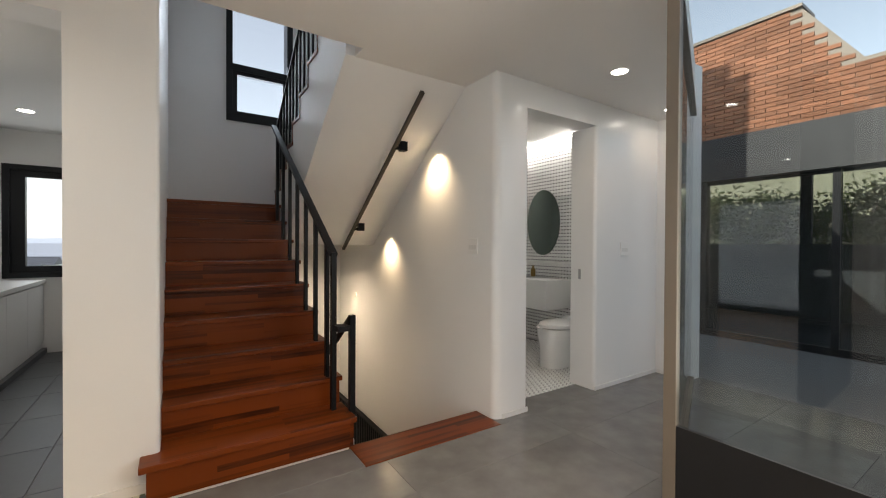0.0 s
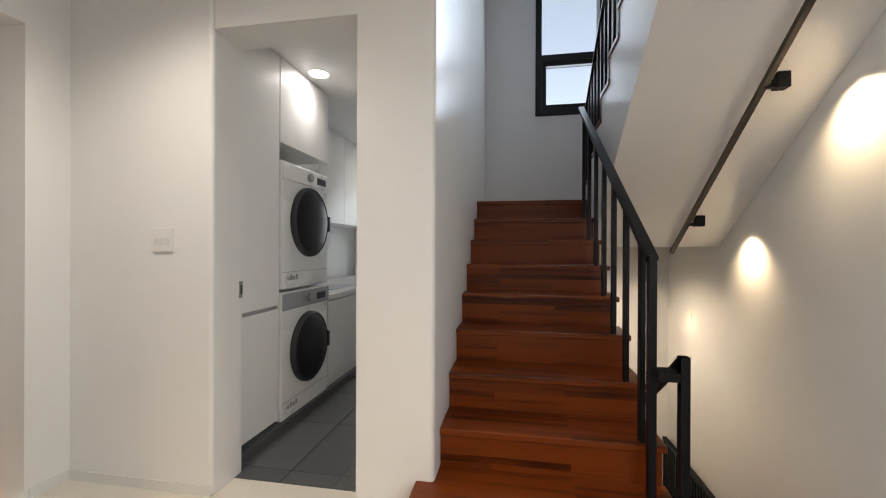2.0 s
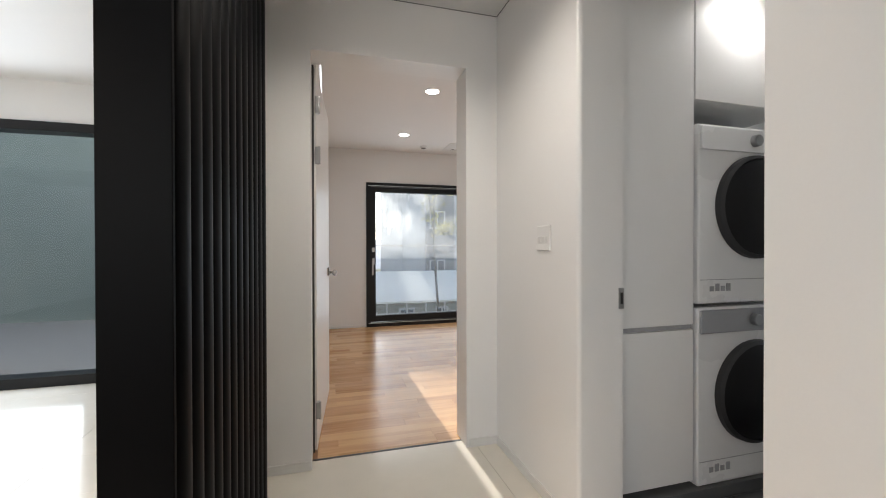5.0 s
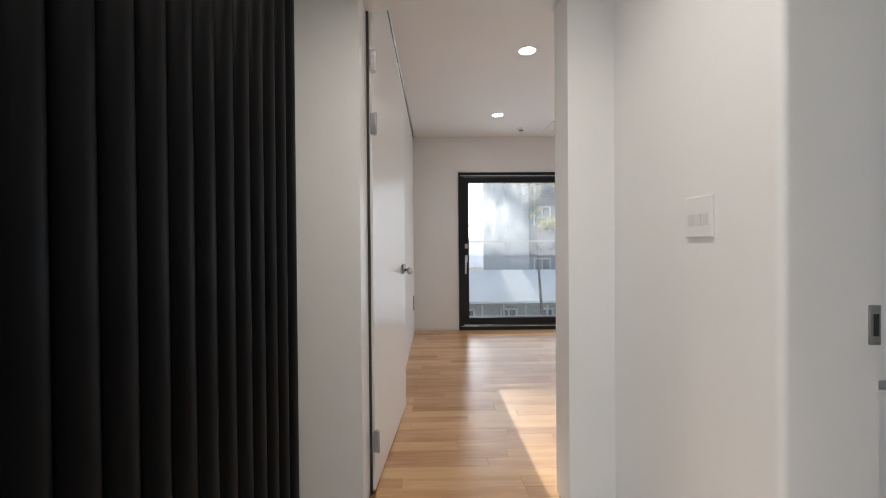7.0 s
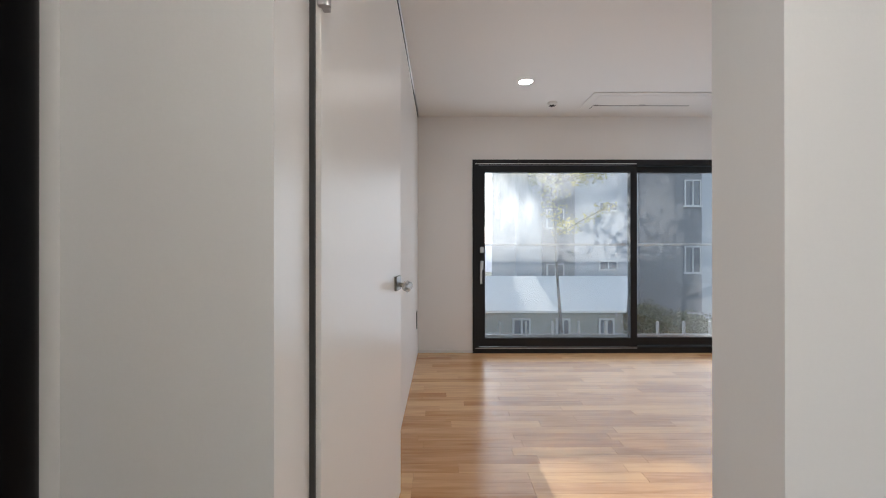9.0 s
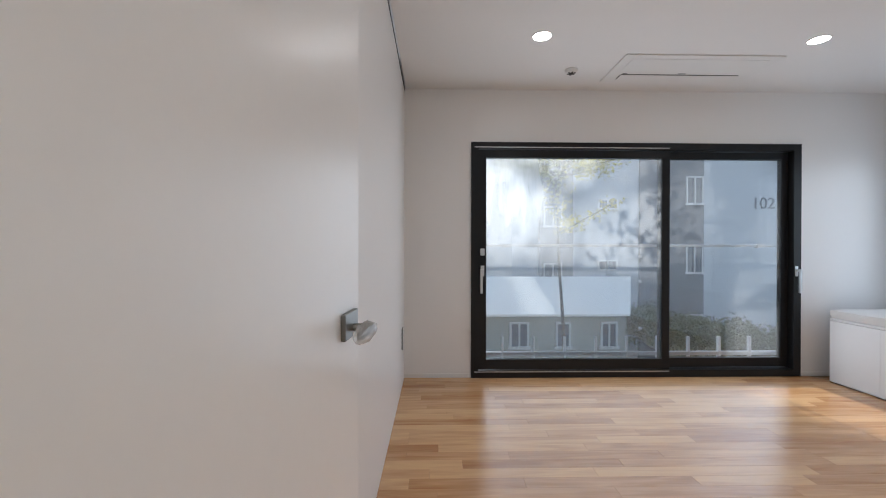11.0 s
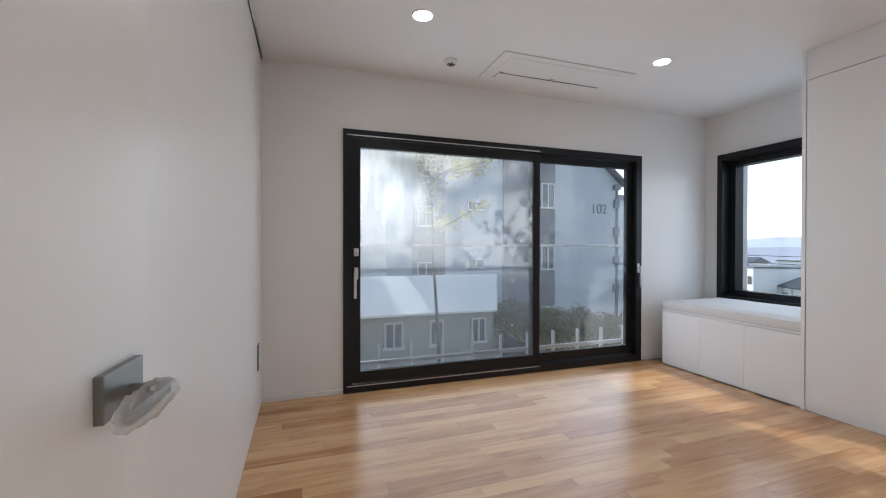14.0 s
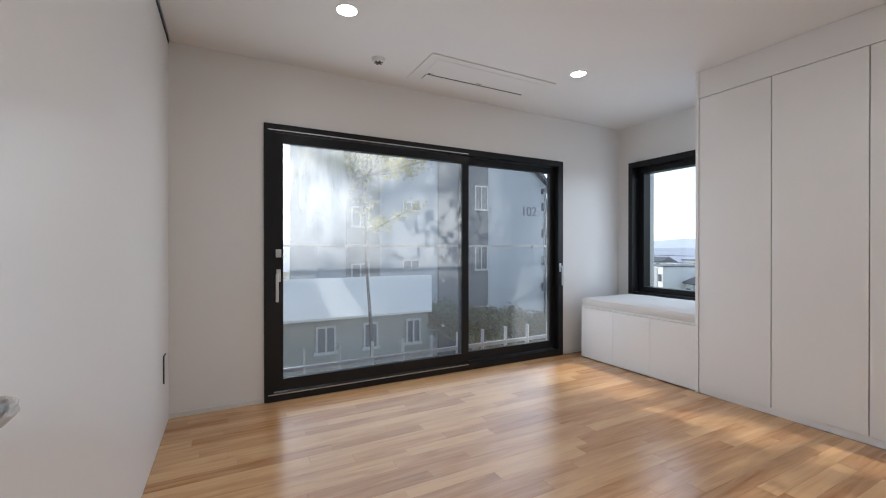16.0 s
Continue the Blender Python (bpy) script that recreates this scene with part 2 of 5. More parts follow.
def finish(name, bm, mat, smooth=False):
    bmesh.ops.recalc_face_normals(bm, faces=bm.faces)
    me = bpy.data.meshes.new(name)
    bm.to_mesh(me)
    bm.free()
    me.materials.append(mat)
    if smooth:
        for p in me.polygons:
            p.use_smooth = True
        me.set_sharp_from_angle(angle=radians(35))
    return new(name, me)


def structure(name, bm, mat, label, category=""):
    return tagged(finish(name, bm, mat, True), label, category or name.split("_")[0], "", "structure")


def thing(name, at, label, category, group="", kind=""):
    ob = new(name)
    ob.empty_display_size = 0.1
    ob.matrix_world = pose(*at)
    return tagged(ob, label, category, group, kind)


def part(name, bm, mat, parent, label="", smooth=False):
    """One mesh under a thing, in the thing's own space."""
    ob = finish(name, bm, mat, smooth)
    ob.parent = parent
    return tagged(ob, label)


def piece(name, mesh, parent, m):
    ob = new(name, mesh)
    ob.parent = parent
    ob.matrix_basis = m
    return ob


# ---- structure ----
HC, CC, BC = 2.49, 2.645, 2.69   # ceilings: hall, corridor, bedroom
structure("wall_bedroom_west", boxes((-6.0, -5.767, 0.74, 1.584, 0, 2.95), (-6.0, -5.767, 4.711, 5.88, 0, 2.95), (-6.0, -5.767, 1.584, 4.711, 2.196, 2.95)), WALL, "white painted wall round the balcony window", "wall")
structure("wall_bedroom_south", boxes((-5.767, -2.5, 0.74, 0.962, 0, 2.665), (-2.5, -2.05, 0.74, 0.905, 0, 2.30), (-2.5, -2.05, 0.74, 0.962, 2.30, 2.665), (-5.767, -2.05, 0.74, 0.95, 2.665, 2.95)), WALL, "white painted side wall of the bedroom", "wall")
structure("wall_bedroom_north", boxes((-5.767, -5.6, 5.66, 5.88, 0, 2.95), (-4.0, -2.05, 5.66, 5.88, 0, 2.95), (-5.6, -4.0, 5.66, 5.88, 0, 0.64), (-5.6, -4.0, 5.66, 5.88, 2.238, 2.95)), WALL, "white painted wall with the corner window", "wall")
structure("wall_bedroom_east", boxes((-2.05, -1.858, 0.40, 0.934, 0, 2.95), (-1.858, -1.66, 0.45, 0.56, 0, 2.66), (-2.05, -1.858, 1.833, 5.88, 0, 2.95), (-2.05, -1.858, 0.934, 1.833, 2.304, 2.95)), WALL, "white painted wall with the bedroom doorway", "wall")
structure("wall_laundry_front", rounded(boxes((-1.858, -1.007, 2.035, 2.258, 0, 2.95), (-0.254, 0.113, 2.035, 2.258, 0, 5.4), (-1.007, -0.254, 2.035, 2.258, 2.306, 2.95)), (-1.007, 2.035), (0.113, 2.035), r=0.02), WALL, "white painted wall with the laundry doorway", "wall")
structure("wall_stair_west", boxes((-0.1, 0.113, 2.258, 4.98, 0, 5.4), (-0.1, 0.105, 1.85, 2.035, 2.95, 5.4)), WALL, "white painted wall beside the stairs", "wall")
structure("wall_stair_back", boxes((-0.1, 0.682, 4.98, 5.2, -1.8, 5.4), (1.44, 2.08, 4.98, 5.2, -1.8, 5.4), (0.682, 1.44, 4.98, 5.2, -1.8, 2.728), (0.682, 1.44, 4.98, 5.2, 4.6, 5.4)), WALL, "white painted stairwell wall with a tall window", "wall")
structure("wall_stair_east", rounded(boxes((2.08, 2.24, 1.724, 5.2, -1.8, 5.4)), (2.08, 1.724), r=0.06), WALLG, "white painted stairwell wall washed by small lights", "wall")
structure("wall_bath_front", rounded(boxes((2.24, 2.40, 1.724, 1.92, 0, 2.285), (3.20, 4.35, 1.724, 1.98, 0, 2.285), (2.24, 4.35, 1.724, 1.92, 2.285, 2.95)), (3.20, 1.724), (2.40, 1.724)), WALLG, "white painted wall with the bathroom doorway", "wall")
structure("wall_hall_east", boxes((4.17, 4.35, 1.401, 1.724, 0, 2.95), (4.17, 4.35, -4.6, -2.6, 0, 2.95)), WALL, "white painted end wall beside the glazing", "wall")
structure("wall_hall_south", boxes((-4.1, 4.35, -4.8, -4.6, 0, 2.95)), WALL, "white painted far wall", "wall")
structure("wall_laundry_back", boxes((-1.858, -1.40, 5.86, 6.05, 0, 2.95), (-0.5, -0.1, 5.86, 6.05, 0, 2.95), (-1.40, -0.5, 5.86, 6.05, 0, 0.86), (-1.40, -0.5, 5.86, 6.05, 2.12, 2.95), (-0.1, 0.05, 5.2, 6.05, 0, 2.95)), WALL, "white painted laundry end wall with a window", "wall")
structure("wall_living_west", boxes((-4.1, -3.9, -0.85, 0.74, 0, 2.95), (-4.1, -3.9, -4.6, -0.85, 2.32, 2.95)), WALL, "white painted living room wall over the window", "wall")
structure("ceiling_bedroom", boxes((-5.767, -2.05, 0.975, 5.66, BC, 2.95)), CEIL, "white painted bedroom ceiling with a shadow gap", "ceiling")
structure("ceiling_corridor", boxes((-1.858, -0.3, 0.66, 2.035, CC, 2.95), (-1.85, -0.1, 2.258, 5.86, 2.50, 2.95)), CEIL, "white painted corridor ceiling", "ceiling")
bm = boxes((-0.3, 1.87, -4.6, 1.724, HC, 2.95), (-0.3, 0.092, 1.724, 2.035, HC, 2.95), (0.092, 2.08, 1.724, 1.95, HC, 2.95), (1.17, 2.08, 1.95, 2.10, HC, 2.95), (2.24, 4.35, 1.92, 5.0, 2.58, 2.95))
edge = [(1.87, 1.724), (1.87, 0.41), (4.35, 1.46), (4.35, 1.724)]
lo, hi = [bm.verts.new((x, y, HC)) for x, y in edge], [bm.verts.new((x, y, 2.95)) for x, y in edge]
bm.faces.new(lo), bm.faces.new(hi)
for k in range(4):
    bm.faces.new((lo[k], lo[(k + 1) % 4], hi[(k + 1) % 4], hi[k]))
structure("ceiling_hall", bm, CEIL, "white painted hall ceiling", "ceiling")
structure("ceiling_living", boxes((-3.9, -0.3, -4.6, 0.66, 2.68, 2.95)), CEIL, "white painted living room ceiling", "ceiling")
structure("ceiling_stair", boxes((-0.1, 2.24, 1.95, 5.2, 5.4, 5.6)), CEIL, "white painted ceiling high over the stairs", "ceiling")
structure("wall_upper_floor", boxes((0.092, 2.08, 1.85, 1.95, 2.95, 5.4)), WALL, "white painted wall over the hall ceiling edge", "wall")
floor_hall = structure("floor", boxes((-1.95, 6.6, -4.6, 1.90, -0.2, -0.012), (-3.9, -1.95, -4.6, 0.74, -0.2, -0.012), (-1.95, 0.113, 1.90, 2.035, -0.2, -0.012), (2.16, 6.6, 1.90, 5.0, -0.2, -0.012), (-1.007, -0.254, 2.035, 2.20, -0.2, -0.012)), GROUT, "polished warm grey stone tile floor", "floor")
floor_bed = structure("floor_bedroom", boxes((-5.767, -1.95, 0.74, 5.66, -0.2, -0.010)), OAKGAP, "light oak plank floor", "floor")
floor_laundry = structure("floor_laundry", boxes((-1.858, -0.1, 2.20, 5.86, -0.2, -0.006)), LAUNDRY_GROUT, "dark grey stone tile floor", "floor")
structure("floor_basement", boxes((0.0, 2.24, 1.6, 5.2, -2.0, -1.8)), FLOOR, "dim floor under the stairs", "floor")

# ---- bedroom: balcony window ----


def sash(win, y0, y1, z0, z1, x, glassmat, w=0.062):
    s = part("sash", boxes((x - 0.024, x + 0.024, y0, y0 + w, z0, z1), (x - 0.024, x + 0.024, y1 - w, y1, z0, z1), (x - 0.024, x + 0.024, y0 + w, y1 - w, z1 - w, z1), (x - 0.024, x + 0.024, y0 + w, y1 - w, z0, z0 + w + 0.02)), FRAME, win)
    g = part("pane", boxes((x - 0.006, x + 0.006, y0 + w - 0.01, y1 - w + 0.01, z0 + w + 0.01, z1 - w + 0.01)), glassmat, s, "clear glass pane")
    g.visible_shadow = False
    return s


win = thing("window_1", (0, 0, 0), "black framed sliding balcony window with two panes", "window", "", "structure")
Y0, Y1, WT = 1.584, 4.711, 2.196
part("window_frame", boxes((-5.87, -5.745, Y0, Y0 + 0.07, 0, WT), (-5.87, -5.745, Y1 - 0.07, Y1, 0, WT), (-5.87, -5.745, Y0 + 0.07, Y1 - 0.07, WT - 0.06, WT), (-5.87, -5.745, Y0 + 0.07, Y1 - 0.07, 0, 0.065), (-5.87, -5.785, 3.40, 3.47, 0.065, WT - 0.06)), FRAME, win)
sash(win, Y0 + 0.07, 3.46, 0.075, WT - 0.068, -5.785, DUSTY_GLARE, 0.072)
sash(win, 3.40, Y1 - 0.07, 0.075, WT - 0.068, -5.838, FILMY, 0.066)
part("track", boxes((-5.752, -5.742, Y0 + 0.03, 3.45, 0.052, 0.060), (-5.752, -5.742, Y0 + 0.03, 3.45, WT - 0.052, WT - 0.044)), SEAL, win, "bright aluminium track")


def lever(win, y, z, s):
    h = part("window_handle", boxes((-5.765, -5.744, y - 0.016, y + 0.016, z - 0.035, z + 0.065), (-5.752, -5.715, y - 0.011, y + 0.011, z + 0.012, z + 0.034), (-5.728, -5.710, y - 0.013 * s - 0.011, y - 0.013 * s + 0.011, z - 0.19, z + 0.034), bevel=0.004), SEAL, win, "brushed aluminium lever handle")
    return h


lever(win, 1.69, 0.98, 1)
lever(win, 4.668, 0.98, -1)
part("latch", boxes((-5.77, -5.745, 1.67, 1.71, 1.14, 1.205), bevel=0.003), SEAL, win, "small grey latch box")

# ---- bedroom: corner window, bench, wardrobe ----
w2 = thing("window_2", (0, 0, 0), "black framed fixed window over the bench", "window", "", "structure")
part("window_frame", boxes((-5.6, -5.545, 5.63, 5.87, 0.64, 2.238), (-4.055, -4.0, 5.63, 5.87, 0.64, 2.238), (-5.545, -4.055, 5.63, 5.87, 2.17, 2.238), (-5.545, -4.055, 5.63, 5.87, 0.64, 0.69), (-5.545, -5.48, 5.75, 5.87, 0.69, 2.17), (-4.12, -4.055, 5.75, 5.87, 0.69, 2.17), (-5.48, -4.12, 5.75, 5.87, 2.11, 2.17), (-5.48, -4.12, 5.75, 5.87, 0.69, 0.75)), FRAME, w2)
g = part("pane", boxes((-5.49, -4.11, 5.81, 5.822, 0.74, 2.12)), GLASS, w2, "clear glass pane")
g.visible_shadow = False

part("outer_reveal", boxes((-5.60, -5.536, 5.885, 6.02, 0.60, 2.26), (-4.16, -4.0, 5.885, 6.02, 0.60, 2.26)), SENSOR, w2, "white rendered outer reveal")

bench = thing("window_bench", (-4.96, 5.245, 0), "white lacquered storage bench under the corner window", "bench")
part("body", boxes((-0.63, 0.628, -0.39, 0.40, 0.0, 0.575)), CAB, bench)
for k in range(3):
    x0 = -0.628 + k * 0.418
    part("door", boxes((x0 + 0.001, x0 + 0.417, -0.412, -0.392, 0.012, 0.556), bevel=0.0008), CAB, bench)
part("lip", boxes((-0.63, 0.628, -0.41, -0.39, 0.561, 0.577), bevel=0.001), CAB, bench)


def cushion_mesh(w, d, h):
    bm = bmesh.new()
    bmesh.ops.create_grid(bm, x_segments=24, y_segments=18, size=0.5)
    for v in bm.verts:
        x, y = v.co.x * 2, v.co.y * 2
        edge = max(abs(x), abs(y))
        puff = 0.75 + 0.25 * math.sqrt(max(0, 1 - edge ** 6))
        v.co = Vector((x * w / 2, y * d / 2, h * puff + 0.006 * noise.noise(Vector((x * 3, y * 3, 0)))))
    res = bmesh.ops.extrude_face_region(bm, geom=list(bm.faces))
    for v in (e for e in res["geom"] if isinstance(e, bmesh.types.BMVert)):
        v.co = Vector((v.co.x * 0.985, v.co.y * 0.965, 0.0))
    rim = [e for e in bm.edges if len({round(v.co.z > 0.001) for v in e.verts}) == 2]
    cut = bmesh.ops.subdivide_edges(bm, edges=rim, cuts=2)
    for v in (e for e in cut["geom_inner"] if isinstance(e, bmesh.types.BMVert)):
        v.co.x, v.co.y = v.co.x * 1.008, v.co.y * 1.016
    return bm


FABRIC = material("cushion_fabric", (0.72, 0.71, 0.69), 0.9, grain=0.08, grain_scale=260, stain=0.05, bump=0.15)
cush = thing("bench_cushion", (-4.96, 5.235, 0.579), "flat light grey fabric cushion on the bench", "cushion")
part("pad", cushion_mesh(1.252, 0.80, 0.098), FABRIC, cush, "", True)

ward = thing("wardrobe", (-4.33, 4.83, 0), "white lacquered built-in wardrobe with flat doors", "wardrobe")
part("side_panel", boxes((0, 0.025, -0.005, 0.828, 0, BC - 0.002)), CAB, ward)
part("body", boxes((0.025, 2.278, 0.022, 0.828, 0.05, 2.46)), CAB, ward)
part("plinth", boxes((0.025, 2.278, 0.01, 0.05, 0.0, 0.05)), CAB, ward)
part("filler", boxes((0.025, 2.278, 0.0, 0.828, 2.468, BC - 0.002)), CAB, ward)
for k in range(4):
    x0 = 0.028 + k * 0.512 if k else 0.028
    x1 = 0.537 + k * 0.512
    part("door", boxes((x0 + (0.003 if k else 0), x1, 0.0, 0.020, 0.052, 2.463), bevel=0.0015), CAB, ward)
part("end_filler", boxes((2.065, 2.278, 0.0, 0.02, 0.052, 2.463)), CAB, ward)

# ---- bedroom: door ----
DARKP = material("dark_plastic", (0.03, 0.03, 0.03), 0.5, grain=0.1)
DOORP = material("white_door_laminate", (0.79, 0.775, 0.75), 0.32, grain=0.01, stain=0.015)
PLASTIC = glass_material("clear_wrapping_film", (0.97, 0.97, 0.97), haze=0.48)
door = thing("door_1", (-2.06, 0.918, 0.008, 0, 0, 176.0), "white flush bedroom door standing open", "door", "", "structure")
part("leaf", boxes((0.0, 1.053, -0.040, 0.0, 0, 2.285), bevel=0.002), DOORP, door)
for z in (0.24, 1.76, 2.06):
    part("hinge", tube(boxes((-0.012, 0.022, -0.056, -0.034, z - 0.05, z + 0.05), bevel=0.003), (-0.006, -0.058, z - 0.052), (-0.006, -0.058, z + 0.052), 0.007), STEEL, door, "steel butt hinge")
HSTEEL = material("dull_nickel", (0.23, 0.23, 0.215), 0.38, metal=0.7, grain=0.05, grain_scale=90)
hd = part("door_handle", boxes((0.890, 1.003, -0.052, -0.0395, 0.982, 1.046), bevel=0.002), HSTEEL, door, "flat rectangular nickel handle plate")
bm = tube(bmesh.new(), (0.962, -0.050, 1.004), (0.962, -0.094, 1.004), 0.010, 16)
box(bm, 0.850, 0.976, -0.101, -0.088, 0.994, 1.013, bevel=0.003)
part("lever", bm, HSTEEL, hd, "flat nickel lever", True)


def wrapping():
    """Loose plastic sleeve over the lever: a creased tube, pinched at the stem and slack at the free end."""
    bm = bmesh.new()
    rings, seg = [], 26
    for k in range(17):
        u = k / 16
        x = 0.994 - 0.178 * u
        slack = 0.75 + 0.35 * math.sin(math.pi * min(1, u * 1.15)) - 0.55 * max(0, u - 0.9) * 10
        if k == 0:
            slack = 0.35
        ring = []
        for j in range(seg):
            a = 2 * math.pi * j / seg
            c, w = math.cos(a), math.sin(a)
            crease = 1 + 0.30 * noise.noise(Vector((u * 6, c * 2.2, w * 2.2))) + 0.22 * abs(noise.noise(Vector((u * 11, c * 4 + 3, w * 4))))
            ring.append(bm.verts.new((x, -0.095 + 0.016 * c * slack * crease, 1.001 + 0.006 * u + (0.015 + 0.008 * u if w > 0 else 0.019 + 0.004 * u) * w * slack * crease)))
        rings.append(ring)
    for p, q in zip(rings, rings[1:]):
        for j in range(seg):
            bm.faces.new((p[j], p[(j + 1) % seg], q[(j + 1) % seg], q[j]))
    bm.faces.new(rings[-1])
    return bm


part("film", wrapping(), PLASTIC, hd, "crumpled clear plastic wrapping")
door_frame = thing("door_frame", (0, 0, 0), "thin white jamb lining of the bedroom doorway", "door frame", "", "structure")
part("seal", boxes((-2.056, -2.048, 0.926, 0.946, 0, 2.30)), DARKP, door_frame, "dark rubber door seal")
part("threshold", boxes((-1.966, -1.95, 0.936, 1.831, -0.008, 0.002)), DARKP, door_frame, "thin dark threshold strip")

# ---- bedroom: ceiling fittings ----


def downlight(x, y, z, r=0.055, watts=3.8, color=(1.0, 0.97, 0.935), name="downlight"):
    d = thing(name, (x, y, z), "round white recessed ceiling downlight, switched on", "ceiling light", "downlights")
    bm = bmesh.new()
    lathe(bm, [(r + 0.008, 0.0), (r + 0.007, -0.004), (r, -0.005), (r - 0.002, -0.001), (r - 0.004, 0.0)], Matrix.Identity(4), 28)
    part("trim", bm, CEIL, d, "", True)
    bm = bmesh.new()
    lathe(bm, [(r - 0.003, 0.0), (r - 0.003, -0.0035), (r * 0.6, -0.0045)], Matrix.Identity(4), 28)
    part("diffuser", bm, LAMPGLOW, d, "glowing white diffuser", True)
    la = new("downlight_lamp", bpy.data.lights.new("downlight_lamp", "SPOT"))
    la.data.energy, la.data.spot_size, la.data.spot_blend, la.data.color, la.data.shadow_soft_size = watts, radians(150), 0.9, color, 0.05
    la.location = (x, y, z - 0.03)
    return d


for x, y in ((-4.80, 1.99), (-4.80, 3.96), (-3.25, 1.98), (-3.25, 3.96)):
    downlight(x, y, BC, 0.062)

smoke = thing("smoke_detector", (-5.33, 2.375, BC), "small round smoke detector on the ceiling", "smoke detector")
bm = lathe(bmesh.new(), [(0.052, 0), (0.052, -0.012), (0.040, -0.028), (0.012, -0.032)], Matrix.Identity(4), 24)
part("body", bm, SENSOR, smoke, "", True)
part("sensor_eye", lathe(bmesh.new(), [(0.020, -0.030), (0.020, -0.035), (0.008, -0.037)], Matrix.Identity(4), 16), DARKP, smoke, "dark centre")
for k in range(6):
    a = k * math.pi / 3
    part("vent", boxes((0.028 * math.cos(a) - 0.006, 0.028 * math.cos(a) + 0.006, 0.028 * math.sin(a) - 0.006, 0.028 * math.sin(a) + 0.006, -0.034, -0.024)), DARKP, smoke, "dark vent slot")

def cassette(x, y, z):
    ac = thing("ceiling_air_conditioner", (x, y, z), "white one-way ceiling cassette air conditioner", "air conditioner")
    part("panel", boxes((-0.25, 0.25, -0.62, 0.62, -0.010, 0.0), bevel=0.004), SENSOR, ac)
    part("flap", boxes((-0.19, -0.10, -0.50, 0.50, -0.014, -0.0105), bevel=0.0008), SENSOR, ac, "white air flap")
    part("intake", boxes((-0.05, 0.19, -0.54, 0.54, -0.013, -0.0105), bevel=0.0005), SENSOR, ac, "white intake grille panel")
    part("slot", boxes((-0.098, -0.088, -0.50, 0.50, -0.0118, -0.0102)), DARKP, ac, "dark air slot")
    part("hinge_slot", boxes((-0.19, -0.10, -0.508, -0.503, -0.0118, -0.0102)), DARKP, ac, "dark end slot")
    part("indicator", boxes((-0.078, -0.070, -0.50, -0.46, -0.0118, -0.0102)), DARKP, ac, "small dark indicator")
    part("badge", boxes((-0.075, -0.06, -0.03, 0.03, -0.0118, -0.0102)), STEEL, ac, "small grey badge")


cassette(-5.29, 3.32, BC)

outlet = thing("wall_outlet", (-5.52, 0.962, 0.42), "white wall outlet with a dark edge", "outlet")
part("plate", boxes((-0.04, 0.04, 0.0, 0.008, -0.085, 0.085), bevel=0.002), SENSOR, outlet)
part("edge", boxes((0.041, 0.047, 0.0, 0.008, -0.088, 0.088), (-0.04, 0.041, 0.0, 0.007, 0.086, 0.091)), DARKP, outlet, "dark edge")


def baseboard(name, *rows):
    return structure(name, boxes(*rows), BASE, "low white baseboard along the wall", "baseboard")


baseboard("baseboard_bedroom", (-5.767, -5.757, 0.962, 1.584, 0, 0.035), (-5.767, -5.757, 4.711, 5.66, 0, 0.035))
baseboard("baseboard_hall", (-1.858, -1.850, 1.85, 2.035, 0, 0.05), (-1.858, -1.850, 0.56, 0.93, 0, 0.05), (-1.850, -1.01, 2.027, 2.035, 0, 0.05), (-0.25, 0.092, 2.027, 2.035, 0, 0.05), (2.145, 2.398, 1.715, 1.724, 0, 0.035), (3.202, 4.17, 1.715, 1.724, 0, 0.035), (4.162, 4.17, 1.401, 1.715, 0, 0.035))

# dark strips stand proud in place of the shade in the ceiling gaps
structure("shadow_gap", boxes((-5.767, -2.5, 0.962, 0.966, 2.674, BC)), DARKP, "thin dark strip standing in for shade where wall meets ceiling", "trim")
structure("shadow_gap_corridor", boxes((-1.858, -1.854, 0.67, 2.031, CC - 0.003, CC), (-1.854, -0.3, 2.031, 2.035, CC - 0.003, CC)), GROUT, "thin grey strip standing in for shade round the corridor ceiling", "trim")

# ---- stairs ----
RISE, RUN, SY = 0.185, 0.265, 1.90
stairs = thing("staircase", (0, 0, 0), "reddish hardwood staircase rising to a landing", "stairs", "", "structure")
for n in range(1, 10):
    y = SY + RUN * (n - 1)
    x0 = 0.03 if n == 1 else 0.1145
    x1 = 1.118 if n < 3 else 1.11
    if n < 9:
        part("tread", boxes((x0, x1, y, y + RUN + 0.03, RISE * n - 0.032, RISE * n), bevel=0.004), STAIRX, stairs)
    part("riser", boxes((x0 + (0.03 if n == 1 else 0), x1 - 0.015, y + 0.022, y + 0.040, RISE * (n - 1), RISE * n - 0.032)), STAIRX, stairs)
part("landing", boxes((0.094, 2.078, SY + RUN * 8, 4.978, RISE * 9 - 0.032, RISE * 9), bevel=0.003), STAIRX, stairs)
part("landing_slab", boxes((0.094, 2.078, 4.07, 4.978, 1.30, RISE * 9 - 0.033), (1.11, 2.076, 3.875, 4.07, 1.256, 1.62)), WALL, stairs, "white plastered slab")


